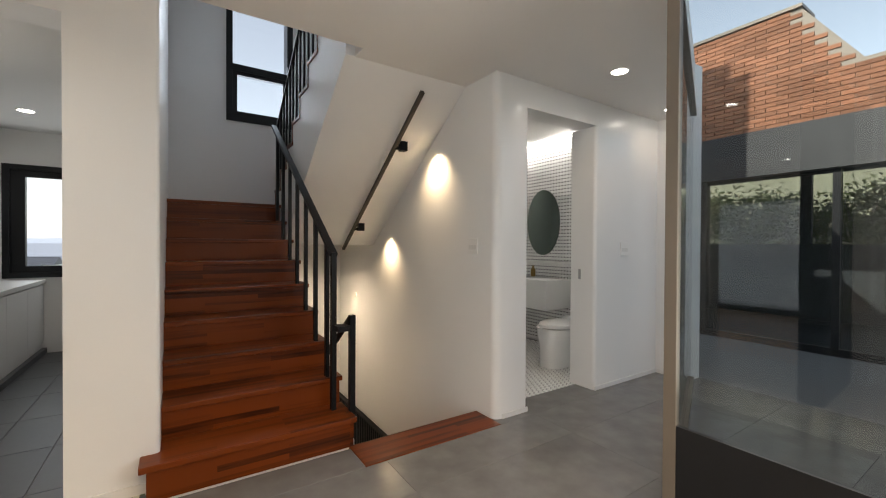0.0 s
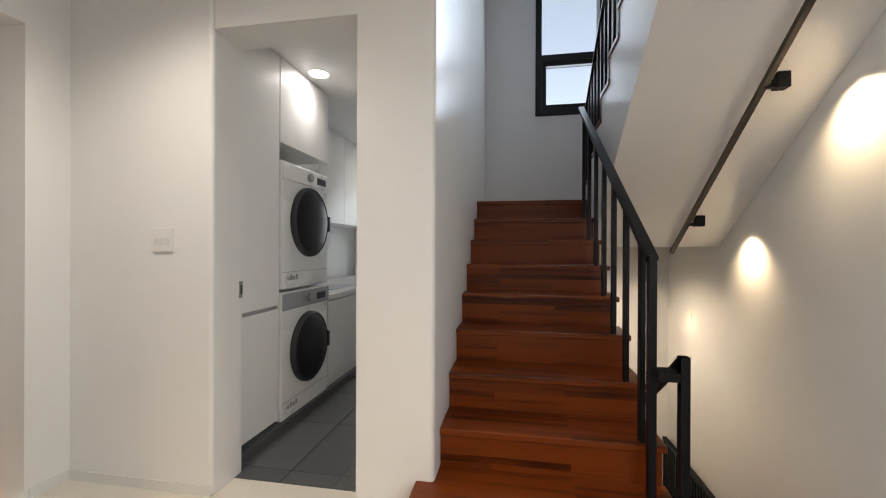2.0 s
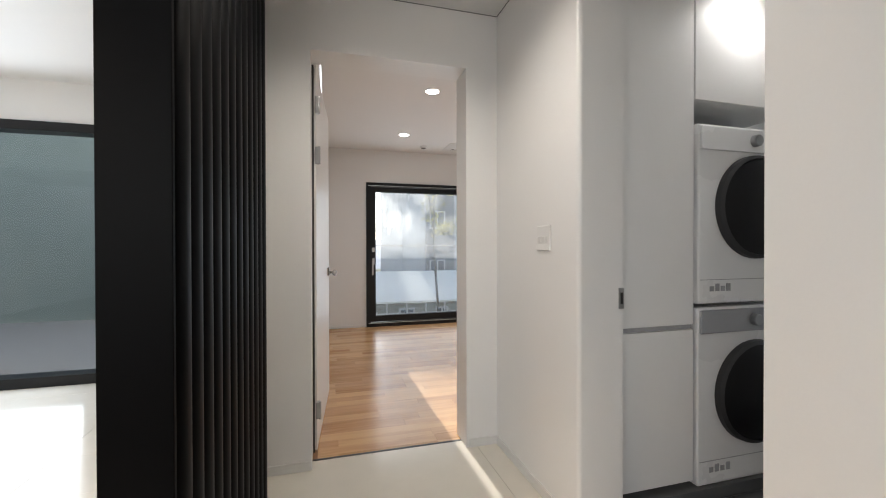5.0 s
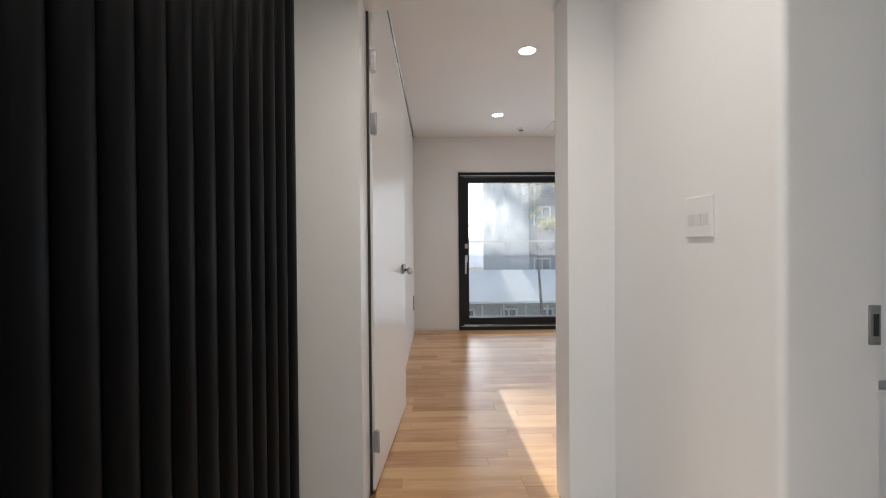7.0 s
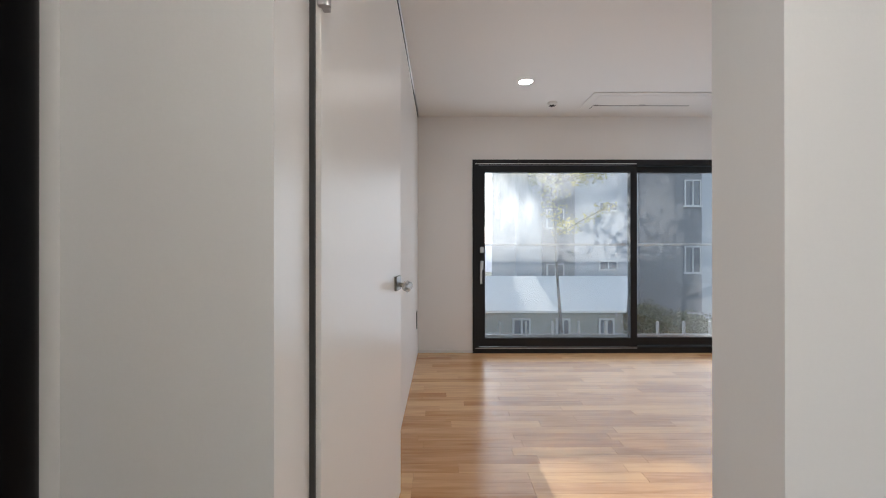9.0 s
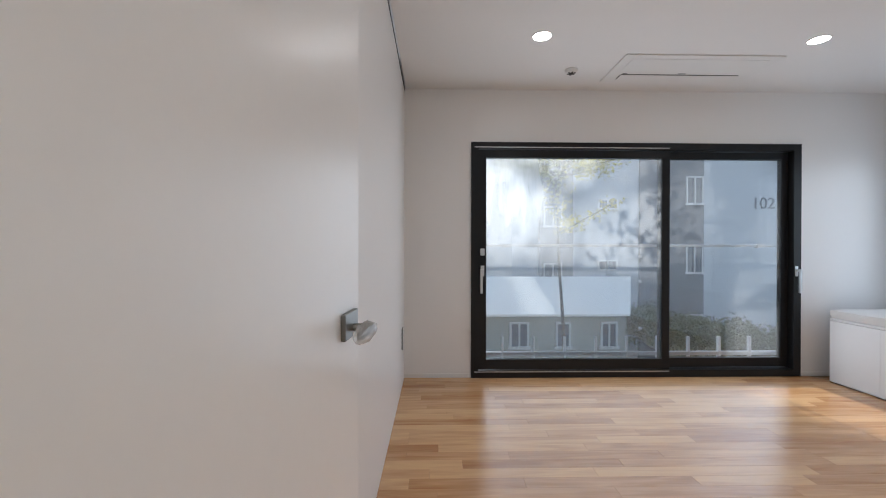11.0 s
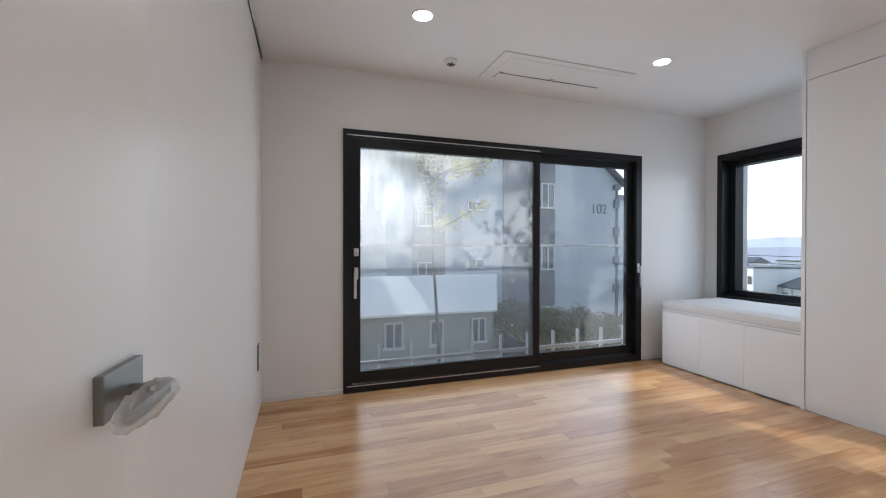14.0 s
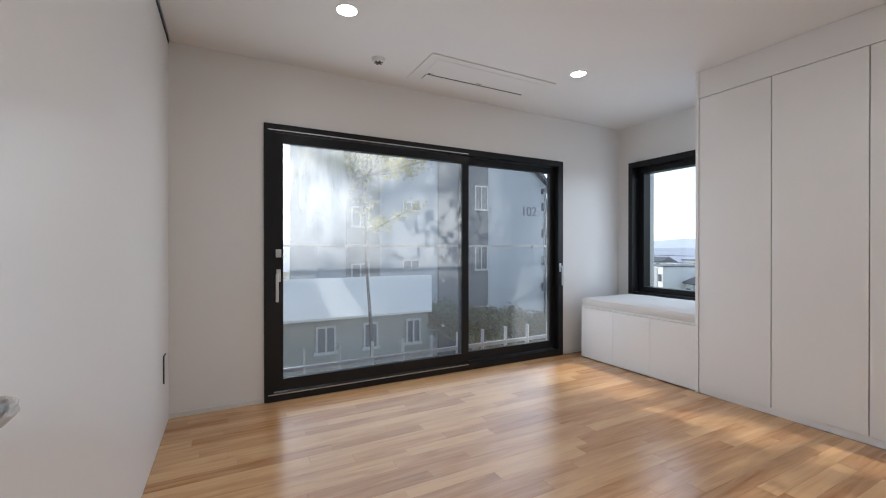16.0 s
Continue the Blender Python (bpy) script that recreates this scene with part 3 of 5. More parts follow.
def saw(x0, x1, n, y0, z0, run, rise, low):
    """A flight's plastered side and soffit: stepped above, sloping below."""
    bm = bmesh.new()
    top = []
    for k in range(n):
        top += [(y0 - run * k, z0 + rise * k), (y0 - run * k, z0 + rise * (k + 1))]
    top.append((y0 - run * n, z0 + rise * n))
    pts = top + low
    a = [bm.verts.new((x0, y, z)) for y, z in pts]
    b = [bm.verts.new((x1, y, z)) for y, z in pts]
    bm.faces.new(a), bm.faces.new(list(reversed(b)))
    for k in range(len(pts)):
        j = (k + 1) % len(pts)
        bm.faces.new((a[k], b[k], b[j], a[j]))
    return bm


upper = thing("upper_flight", (0, 0, 0), "upper stair flight with white plastered soffit", "stairs", "", "structure")
part("stringer", saw(1.105, 2.078, 7, 4.30, RISE * 9 - 0.035, RUN, RISE, [(2.09, 2.925), (2.09, 2.492), (3.87, 1.25), (4.30, 1.25)]), WALL, upper, "white plastered side and soffit")
for k in range(7):
    y = 4.30 - RUN * k
    part("tread", boxes((1.096, 2.076, y - RUN - 0.005, y + 0.025, RISE * (10 + k) - 0.034, RISE * (10 + k)), bevel=0.003), STAIRX, upper)
    part("riser", boxes((1.100, 2.076, y, y + 0.016, RISE * (9 + k), RISE * (10 + k) - 0.034)), STAIRX, upper)

uprail = thing("upper_railing", (0, 0, 0), "black steel railing of the upper flight", "railing")
for k in range(7):
    for d in (0.07, 0.20):
        y = 4.30 - RUN * k - d
        part("baluster", boxes((1.108, 1.126, y - 0.019, y + 0.019, RISE * (10 + k), RISE * (10 + k) + 0.72 + 0.698 * (d - 0.13))), BLACK, uprail)
bm = bmesh.new()
bmesh.ops.create_cube(bm, size=1, matrix=Matrix.Translation((1.117, 3.37, RISE * 10 + 0.72 + 0.698 * 0.80)) @ Matrix.Rotation(-math.atan(0.698), 4, "X") @ Matrix.Diagonal((0.04, 1.85 / math.cos(math.atan(0.698)), 0.022, 1)))
part("handrail", bm, BLACK, uprail)

lower = thing("lower_flight", (0, 0, 0), "hardwood stair flight going down", "stairs", "", "structure")
part("nosing", boxes((1.075, 2.075, 1.655, 1.93, -0.03, 0.004), bevel=0.003), STAIRX, lower, "wide hardwood edge board")
for k in range(1, 8):
    y = 1.93 + RUN * (k - 1)
    part("tread", boxes((1.13, 2.078, y, y + RUN + 0.025, -RISE * k - 0.032, -RISE * k)), STAIRX, lower)
    part("riser", boxes((1.13, 2.078, y - 0.002, y + 0.014, -RISE * k, -RISE * (k - 1) - 0.032)), STAIRX, lower)
structure("wall_under_stairs", boxes((0.094, 1.10, 1.93, 1.97, -1.8, 0.0), (1.09, 1.125, 1.97, 4.98, -1.8, 0.02)), WALL, "white plastered wall under the stairs", "wall")

rail = thing("stair_railing", (0, 0, 0), "black steel stair railing with flat upright bars", "railing")


def slope_z(y):
    return 1.19 + 0.672 * (y - 2.10)


bm = bmesh.new()
m = Matrix.Translation((1.03, 3.05, slope_z(3.05))) @ Matrix.Rotation(math.atan(0.672), 4, "X")
bmesh.ops.create_cube(bm, size=1, matrix=m @ Matrix.Diagonal((0.05, 1.92 / math.cos(math.atan(0.672)), 0.026, 1)))
bmesh.ops.bevel(bm, geom=list(bm.edges), offset=0.003, segments=2, affect="EDGES")
part("handrail", bm, BLACK, rail)
for n in range(2, 9):
    y = SY + RUN * (n - 1) + 0.045
    part("baluster", boxes((1.012, 1.036, y - 0.020, y + 0.020, RISE * n, slope_z(y) - 0.006), bevel=0.0015), BLACK, rail)
part("newel", boxes((1.015, 1.045, 2.075, 2.115, RISE, 1.20)), BLACK, rail)
bm = bmesh.new()
bmesh.ops.create_cube(bm, size=1, matrix=Matrix.Translation((1.125, 2.62, 0.79 - 0.698 * 0.60)) @ Matrix.Rotation(-math.atan(0.698), 4, "X") @ Matrix.Diagonal((0.034, 1.17 / math.cos(math.atan(0.698)), 0.022, 1)))
part("low_handrail", bm, BLACK, rail)
part("low_post", boxes((1.108, 1.142, 1.995, 2.035, 0.0, 0.80)), BLACK, rail)
part("arm", boxes((1.03, 1.108, 2.0, 2.09, 0.70, 0.735), (1.108, 1.142, 2.0, 2.035, 0.66, 0.80)), BLACK, rail)

fins = thing("fin_railing", (0, 0, 0), "black steel screen of close upright fins below the floor", "railing")
part("top_rail", boxes((2.02, 2.06, 2.35, 4.95, -0.80, -0.77)), BLACK, fins)
for k in range(48):
    y = 2.37 + 0.054 * k
    part("fin", boxes((2.02, 2.06, y, y + 0.026, -1.8, -0.80)), BLACK, fins)

grip = thing("soffit_handrail", (0, 0, 0), "dark steel handrail bar on square brackets under the upper flight", "handrail")
sl = math.atan(0.698)


def soffit(y):
    return 1.25 + 0.698 * (3.87 - y)


bm = bmesh.new()
bmesh.ops.create_cube(bm, size=1, matrix=Matrix.Translation((1.725, 3.01, soffit(3.01) - 0.05)) @ Matrix.Rotation(-sl, 4, "X") @ Matrix.Diagonal((0.028, 1.71 / math.cos(sl), 0.028, 1)))
part("bar", bm, material("dark_bronze", (0.07, 0.06, 0.05), 0.4, metal=0.6, stain=0.06), grip, "dark bronze bar")
for y in (2.62, 3.56):
    part("bracket", boxes((1.725, 1.80, y - 0.015, y + 0.015, soffit(y) - 0.065, soffit(y) - 0.04), (1.775, 1.835, y - 0.03, y + 0.03, soffit(y) - 0.07, soffit(y) + 0.01), bevel=0.002), BLACK, grip)

# stairwell window
w3 = thing("window_3", (0, 0, 0), "tall black framed stairwell window with a lower vent", "window", "", "structure")
part("window_frame", boxes((0.682, 0.75, 4.965, 5.16, 2.728, 4.6), (1.372, 1.44, 4.965, 5.16, 2.728, 4.6), (0.75, 1.372, 4.965, 5.16, 2.728, 2.80), (0.75, 1.372, 4.965, 5.16, 4.53, 4.6), (0.75, 1.372, 4.965, 5.16, 3.335, 3.41)), FRAME, w3)
part("vent_sash", boxes((0.752, 0.80, 4.975, 5.03, 2.802, 3.333), (1.322, 1.37, 4.975, 5.03, 2.802, 3.333), (0.80, 1.322, 4.975, 5.03, 2.802, 2.85), (0.80, 1.322, 4.975, 5.03, 3.285, 3.333)), FRAME, w3)
for z0, z1 in ((2.84, 3.295), (3.40, 4.54)):
    g = part("pane", boxes((0.76, 1.36, 5.06, 5.07, z0, z1)), GLASS, w3, "clear glass pane")
    g.visible_shadow = False

# ---- black fluted partition ----
flu = thing("fluted_partition", (-0.635, 0.655, 0, 0, 0, 180 - math.degrees(math.atan2(0.06, 1.025))), "black fluted timber partition between corridor and living room", "partition", "", "structure")
part("core", boxes((0.016, 1.027, 0.0, 0.145, 0, 2.66)), FLUTE, flu)
part("end_panel", boxes((0.0, 0.015, -0.012, 0.15, 0, 2.66), bevel=0.002), FLUTE, flu, "flat black end panel")
bm = bmesh.new()
pitch, deep = 0.084, 0.026
arc = [(pitch / 2 * math.cos(math.pi * k / 12), -deep * math.sin(math.pi * k / 12)) for k in range(13)]
lo, hi = [bm.verts.new((x, y, 0)) for x, y in arc], [bm.verts.new((x, y, 2.66)) for x, y in arc]
for k in range(12):
    bm.faces.new((lo[k], lo[k + 1], hi[k + 1], hi[k]))
bm.faces.new((lo[0], hi[0], hi[12], lo[12])), bm.faces.new(lo), bm.faces.new(list(reversed(hi)))
flute = part("slat", bm, FLUTE, flu, "", True)
flute.matrix_basis = pose(0.058, -0.001, 0)
for k in range(1, 12):
    piece("slat", flute.data, flu, pose(0.058 + pitch * k, -0.001, 0))

# ---- laundry ----
MACH = material("white_enamel", (0.80, 0.80, 0.80), 0.28, grain=0.01, stain=0.015)
DOORGL = material("smoked_door_glass", (0.006, 0.006, 0.007), 0.4, stain=0.05)
DOORGL.node_tree.nodes["Principled BSDF"].inputs["Specular IOR Level"].default_value = 0.25
CHROME = material("dark_chrome_ring", (0.05, 0.05, 0.053), 0.5, metal=0.5, stain=0.05)
PANELG = material("grey_control_panel", (0.34, 0.35, 0.37), 0.35, grain=0.03, stain=0.04)
LABEL = material("printed_label", (0.35, 0.35, 0.36), 0.6, grain=0.1)


def washer(name, z, h, label, panel_mat, cz):
    """Front-loading machine facing +x, its front left foot at the thing's origin."""
    t = thing(name, (-1.065, 2.735, z), label, "washing machine" if name == "washing_machine" else "clothes dryer")
    part("body", boxes((-0.62, 0.0, 0.0, 0.67, 0.0, h), bevel=0.008), MACH, t)
    part("control_panel", boxes((0.0, 0.014, 0.006, 0.664, h - 0.125, h - 0.012), bevel=0.004), panel_mat, t, "control panel")
    m = Matrix.Translation((0.012, 0.36, cz)) @ Matrix.Rotation(radians(90), 4, "Y")
    d = part("door", lathe(bmesh.new(), [(0.258, -0.012), (0.256, 0.014), (0.240, 0.026), (0.236, 0.018)], m, 40), CHROME, t, "round door ring", True)
    part("door_glass", lathe(bmesh.new(), [(0.237, 0.008), (0.237, 0.020), (0.20, 0.040), (0.10, 0.054), (0.02, 0.057)], m, 40), DOORGL, d, "dark glossy porthole", True)
    part("door_grip", boxes((0.02, 0.045, 0.60, 0.625, cz - 0.06, cz + 0.06), bevel=0.004), DARKP, d, "dark grip")
    part("knob", lathe(bmesh.new(), [(0.030, 0.0), (0.029, 0.022), (0.024, 0.026)], Matrix.Translation((0.014, 0.34, h - 0.068)) @ Matrix.Rotation(radians(90), 4, "Y"), 24), STEEL, t, "round dial", True)
    part("display", boxes((0.012, 0.0165, 0.46, 0.60, h - 0.095, h - 0.045)), DARKP, t, "dark display")
    for k in range(4):
        part("label", boxes((0.0, 0.002, 0.07 + 0.035 * k, 0.095 + 0.035 * k, 0.06, 0.085 + 0.012 * (k % 2))), LABEL, t, "small printed sticker")
    part("seam", boxes((-0.001, 0.0015, 0.01, 0.66, 0.115, 0.118)), LABEL, t)
    return t


washer("washing_machine", 0.062, 0.865, "white front-loading washing machine with dark porthole", PANELG, 0.435)
washer("clothes_dryer", 0.945, 0.871, "white clothes dryer stacked on the washing machine", MACH, 0.475)
lp = structure("laundry_plinth", boxes((-1.84, -1.045, 2.26, 5.86, 0, 0.06)), SLATE, "low dark tiled plinth under the machines", "plinth")

tall = thing("laundry_cabinet", (-1.09, 2.262, 0.06), "tall white lacquered laundry cabinet", "cabinet")
part("body", boxes((-0.70, 0.0, 0.0, 0.455, 0.03, 2.43)), CAB, tall)
part("plinth", boxes((-0.70, -0.03, 0.0, 0.455, 0.0, 0.03)), CAB, tall)
d1 = part("door", boxes((0.0, 0.02, 0.003, 0.45, 0.035, 0.765), bevel=0.0015), CAB, tall)
d2 = part("door", boxes((0.0, 0.02, 0.003, 0.45, 0.79, 2.43), bevel=0.0015), CAB, tall)
# the recess's shade is put into this strip's grey
part("pull", boxes((0.0, 0.008, 0.003, 0.45, 0.768, 0.787)), LABEL, tall, "finger pull coloured grey for its shade")
over = thing("wall_cabinet", (-1.09, 2.720, 1.93), "white lacquered cabinet over the dryer", "cabinet")
part("body", boxes((-0.70, 0.0, 0.0, 0.70, 0.0, 0.565)), CAB, over)
part("door", boxes((0.0, 0.02, 0.002, 0.70, 0.0, 0.565), bevel=0.0015), CAB, over)
upc = thing("wall_cabinet", (-1.48, 3.44, 1.50), "white lacquered wall cabinet over the counter", "cabinet")
part("body", boxes((-0.36, 0.0, 0.0, 2.38, 0.0, 0.99)), CAB, upc)
for k in range(4):
    part("door", boxes((0.0, 0.02, 0.002 + 0.595 * k, 0.593 + 0.595 * k, 0.0, 0.99), bevel=0.0015), CAB, upc)
low = thing("base_cabinet", (-1.09, 3.43, 0.06), "white lacquered base cabinet under the counter", "cabinet")
part("body", boxes((-0.70, 0.0, 0.0, 2.42, 0.0, 0.74)), CAB, low)
for k in range(4):
    part("door", boxes((0.0, 0.02, 0.002 + 0.605 * k, 0.603 + 0.605 * k, 0.08, 0.72), bevel=0.0015), CAB, low)
top = thing("worktop", (-1.05, 3.43, 0.80), "thin white stone worktop with a small sink", "worktop")
part("slab", boxes((-0.75, 0.0, 0.0, 2.425, 0.0, 0.04), bevel=0.003), BASE, top)
part("sink", boxes((-0.55, -0.15, 0.35, 0.85, 0.0405, 0.046), bevel=0.002), SEAL, top, "steel sink rim")
tap = thing("tap", (-1.64, 4.03, 0.84), "chrome mixer tap at the laundry sink", "tap")
part("spout", tube(tube(bmesh.new(), (0, 0, 0), (0, 0, 0.14), 0.016), (0, 0, 0.13), (0.19, 0, 0.10), 0.011), SEAL, tap, "", True)
part("lever", tube(bmesh.new(), (0, 0, 0.14), (0.03, 0.07, 0.17), 0.007), SEAL, tap, "", True)
sock = thing("double_outlet", (-1.835, 3.62, 1.13), "dark double outlet on the laundry wall", "outlet")
part("plate", boxes((0, 0.01, -0.06, 0.06, -0.04, 0.04), bevel=0.002), DARKP, sock)
w4 = thing("window_4", (0, 0, 0), "black framed laundry window", "window", "", "structure")
part("window_frame", boxes((-1.40, -1.34, 5.845, 6.0, 0.86, 2.12), (-0.56, -0.5, 5.845, 6.0, 0.86, 2.12), (-1.34, -0.56, 5.845, 6.0, 2.06, 2.12), (-1.34, -0.56, 5.845, 6.0, 0.86, 0.92), (-1.34, -1.22, 5.87, 5.93, 0.92, 2.06), (-1.22, -0.62, 5.87, 5.93, 0.92, 0.99), (-1.22, -0.62, 5.87, 5.93, 1.99, 2.06)), FRAME, w4)
g = part("pane", boxes((-1.23, -0.56, 5.90, 5.91, 0.98, 2.0)), GLASS, w4, "clear glass pane")
g.visible_shadow = False
downlight(-0.95, 3.02, 2.50, 0.07, 4)
downlight(-1.0, 4.9, 2.50, 0.06, 3)
latch = thing("door_catch", (-1.0065, 2.245, 1.0), "small steel door catch in the laundry jamb", "catch")
part("plate", boxes((0, 0.006, -0.012, 0.012, -0.045, 0.045), bevel=0.001), STEEL, latch)
part("slot", boxes((0.0055, 0.0075, -0.006, 0.006, -0.025, 0.025)), DARKP, latch, "dark slot")

# ---- switches ----
LED = material("switch_key", (0.68, 0.67, 0.65), 0.35, stain=0.03)


def switch(x, y, z, face, keys, label):
    rz = {"-y": 0, "-x": -90}[face]
    s = thing("light_switch", (x, y, z, 0, 0, rz), label, "light switch", "light switches")
    part("plate", boxes((-0.06, 0.06, -0.010, 0.0, -0.06, 0.06), bevel=0.003), SENSOR, s)
    for k in range(keys):
        w = 0.096 / keys
        part("key", boxes((-0.048 + w * k + 0.002, -0.048 + w * (k + 1) - 0.002, -0.0112, -0.0095, -0.026, 0.008), bevel=0.0005), LED, s)
    return s


switch(-1.285, 2.035, 1.265, "-y", 3, "white square wall switch with three keys")
switch(2.08, 1.985, 1.245, "-x", 3, "white square wall switch beside the stairs")
switch(3.62, 1.724, 1.225, "-y", 2, "white wall switch beside the bathroom door")

# ---- stair wall lights ----


def wall_wash(y, z, watts):
    t = thing("recessed_wall_light", (2.08, y, z), "small recessed wall light washing the plaster", "wall light", "stair wall lights")
    part("trim", lathe(bmesh.new(), [(0.03, 0.0), (0.028, 0.006), (0.02, 0.007)], Matrix.Rotation(radians(-90), 4, "Y"), 20), SENSOR, t, "", True)
    la = new("wall_wash_lamp", bpy.data.lights.new("wall_wash_lamp", "SPOT"))
    la.data.energy, la.data.spot_size, la.data.spot_blend, la.data.color, la.data.shadow_soft_size = watts, radians(120), 1.0, (1.0, 0.76, 0.48), 0.03
    la.matrix_world = look((2.08 - 0.11, y, z + 0.03), (2.08, y, z - 0.15))


wall_wash(2.50, 2.0, 13.0)
wall_wash(3.40, 1.28, 10.0)
wall_wash(4.40, 0.62, 1.2)
# added lamp, unseen under the landing, to brighten the lower stairwell wall
downlight(1.36, 4.25, 1.256, 0.05, 34, (1.0, 0.82, 0.60))

# ---- bathroom ----
TILEW = material("white_glazed_tile", (0.78, 0.78, 0.77), 0.2, stain=0.03, piece=0.03, island=0.04)
DGROUT = material("grey_grout", (0.20, 0.20, 0.20), 0.8, grain=0.1)
CERAM = material("white_ceramic", (0.82, 0.82, 0.81), 0.12, stain=0.02)
MIRROR = material("tinted_mirror", (0.12, 0.15, 0.14), 0.05, metal=1.0, stain=0.02)
LGROUT = material("pale_grout", (0.62, 0.62, 0.61), 0.7, grain=0.06)
structure("wall_bath_east", boxes((4.17, 4.35, 1.92, 4.2, 0, 2.6)), LGROUT, "white tiled bathroom wall", "wall")
structure("wall_bath_back", boxes((2.24, 4.17, 4.0, 4.2, 0, 2.6)), WALL, "white bathroom end wall", "wall")
bath_floor = structure("floor_bathroom", boxes((2.24, 4.17, 1.92, 4.0, -0.011, -0.004)), DGROUT, "white penny tile bathroom floor", "floor")
bm = bmesh.new()
for i in range(44):
    for j in range(60):
        box(bm, 4.1665, 4.1695, 1.94 + 0.046 * i + 0.003, 1.94 + 0.046 * i + 0.043, 0.02 + 0.042 * j + 0.002, 0.02 + 0.042 * j + 0.038)
tagged(structure("bathroom_tiles", bm, TILEW, "small white glazed wall tiles with dark dots", "tiles"), kind="stuff")
bm = bmesh.new()
for i in range(1, 44):
    for j in range(1, 60):
        y, z = 1.94 + 0.046 * i, 0.019 + 0.042 * j
        box(bm, 4.1655, 4.1695, y - 0.012, y + 0.012, z - 0.0065, z + 0.0065)
tagged(structure("mosaic_dots", bm, material("grey_dot_tile", (0.13, 0.13, 0.13), 0.4, island=0.15), "small black dot tiles between the white tiles", "tiles"), kind="stuff")
bm = bmesh.new()
for i in range(36):
    for j in range(45):
        lathe(bm, [(0.0245, 0.0), (0.0235, 0.004)], Matrix.Translation((2.27 + 0.052 * i + 0.026 * (j % 2), 1.945 + 0.045 * j, -0.004)), 6)
tagged(structure("penny_tiles", bm, TILEW, "small white penny floor tiles", "tiles"), kind="stuff")
toilet = thing("toilet", (3.62, 2.42, 0), "white ceramic toilet with a closed lid", "toilet")
bm = bmesh.new()
rings = []
for z, rx, ry, oy in ((0.0, 0.13, 0.24, 0.04), (0.2, 0.14, 0.25, 0.03), (0.36, 0.185, 0.30, 0.0), (0.40, 0.19, 0.305, 0.0)):
    rings.append([bm.verts.new((math.copysign(abs(math.cos(a)) ** 0.7, math.cos(a)) * ry - oy, math.copysign(abs(math.sin(a)) ** 0.7, math.sin(a)) * rx, z)) for a in (2 * math.pi * k / 28 for k in range(28))])
for u, v in zip(rings, rings[1:]):
    for k in range(28):
        bm.faces.new((u[k], u[(k + 1) % 28], v[(k + 1) % 28], v[k]))
bm.faces.new(rings[-1]), bm.faces.new(list(reversed(rings[0])))
part("bowl", bm, CERAM, toilet, "", True)
bm = bmesh.new()
lathe(bm, [(1.0, 0.0), (1.0, 0.022), (0.96, 0.034), (0.5, 0.042)], Matrix.Translation((0, 0, 0.408)) @ Matrix.Diagonal((0.30, 0.195, 1, 1)), 32)
part("lid", bm, CERAM, toilet, "closed white lid", True)
part("tank", boxes((0.22, 0.54, -0.19, 0.19, 0.10, 0.47), bevel=0.02), CERAM, toilet, "", True)
ledge = structure("bathroom_ledge", boxes((4.02, 4.165, 1.93, 4.0, 1.03, 1.06)), CERAM, "narrow white shelf along the tiled wall", "shelf")
basin = thing("wash_basin", (3.92, 3.2, 0.50), "white wall-hung vanity box with basin", "basin")
part("bowl", boxes((-0.20, 0.245, -0.45, 0.45, 0, 0.35), bevel=0.012), CERAM, basin, "", True)
mir = thing("bathroom_mirror", (4.163, 3.2, 1.55), "tall oval mirror on the tiled wall", "mirror")
bm = bmesh.new()
lathe(bm, [(1.0, 0.0), (1.0, 0.02), (0.97, 0.024)], Matrix.Rotation(radians(-90), 4, "Y") @ Matrix.Diagonal((0.42, 0.27, 1, 1)), 40)
part("glass", bm, MIRROR, mir, "", True)
cup = thing("soap_bottle", (4.08, 3.3, 0.852), "small amber soap bottle on the ledge", "bottle")
part("bottle", lathe(bmesh.new(), [(0.03, 0), (0.03, 0.09), (0.012, 0.11), (0.012, 0.14)], Matrix.Identity(4), 16), material("amber_soap", (0.25, 0.16, 0.04), 0.25, stain=0.05), cup, "", True)
cove = thing("bathroom_cove_light", (4.10, 2.95, 2.55), "hidden strip light along the tiled wall top", "strip light")
part("strip", boxes((-0.01, 0.01, -0.95, 0.95, 0.0, 0.012)), COVEGLOW, cove)
opening_lamp("cove_lamp", (4.07, 2.95, 2.54), (4.17, 2.95, 1.7), 1.9, 0.06, 3.0, (1, 0.97, 0.93))
catch2 = thing("door_catch", (3.199, 1.88, 1.0), "small steel catch in the bathroom jamb", "catch")
part("plate", boxes((-0.006, 0, -0.012, 0.012, -0.045, 0.045)), STEEL, catch2)

# ---- hall: glass screen, glazing and courtyard ----
TAUPE = material("taupe_aluminium", (0.22, 0.185, 0.15), 0.4, metal=0.4, stain=0.05)
SMOKE = glass_material("grey_tinted_glass", (0.76, 0.80, 0.81))
screen = thing("glass_screen", (0, 0, 0), "frameless glass screen with taupe metal edge post", "glass screen", "", "structure")
part("post", boxes((1.85, 1.88, 0.36, 0.41, 0, HC), bevel=0.002), TAUPE, screen, "taupe metal post")
part("low_panel", boxes((1.855, 1.875, -1.5, 0.36, 0.0, 0.53)), FRAME, screen, "dark lower panel")
g = part("pane", boxes((1.86, 1.870, -1.5, 0.36, 0.53, HC)), SMOKE, screen, "clear glass sheet")
g.visible_shadow = False
part("far_post", boxes((1.85, 1.88, -1.56, -1.5, 0, HC)), TAUPE, screen, "taupe metal post")

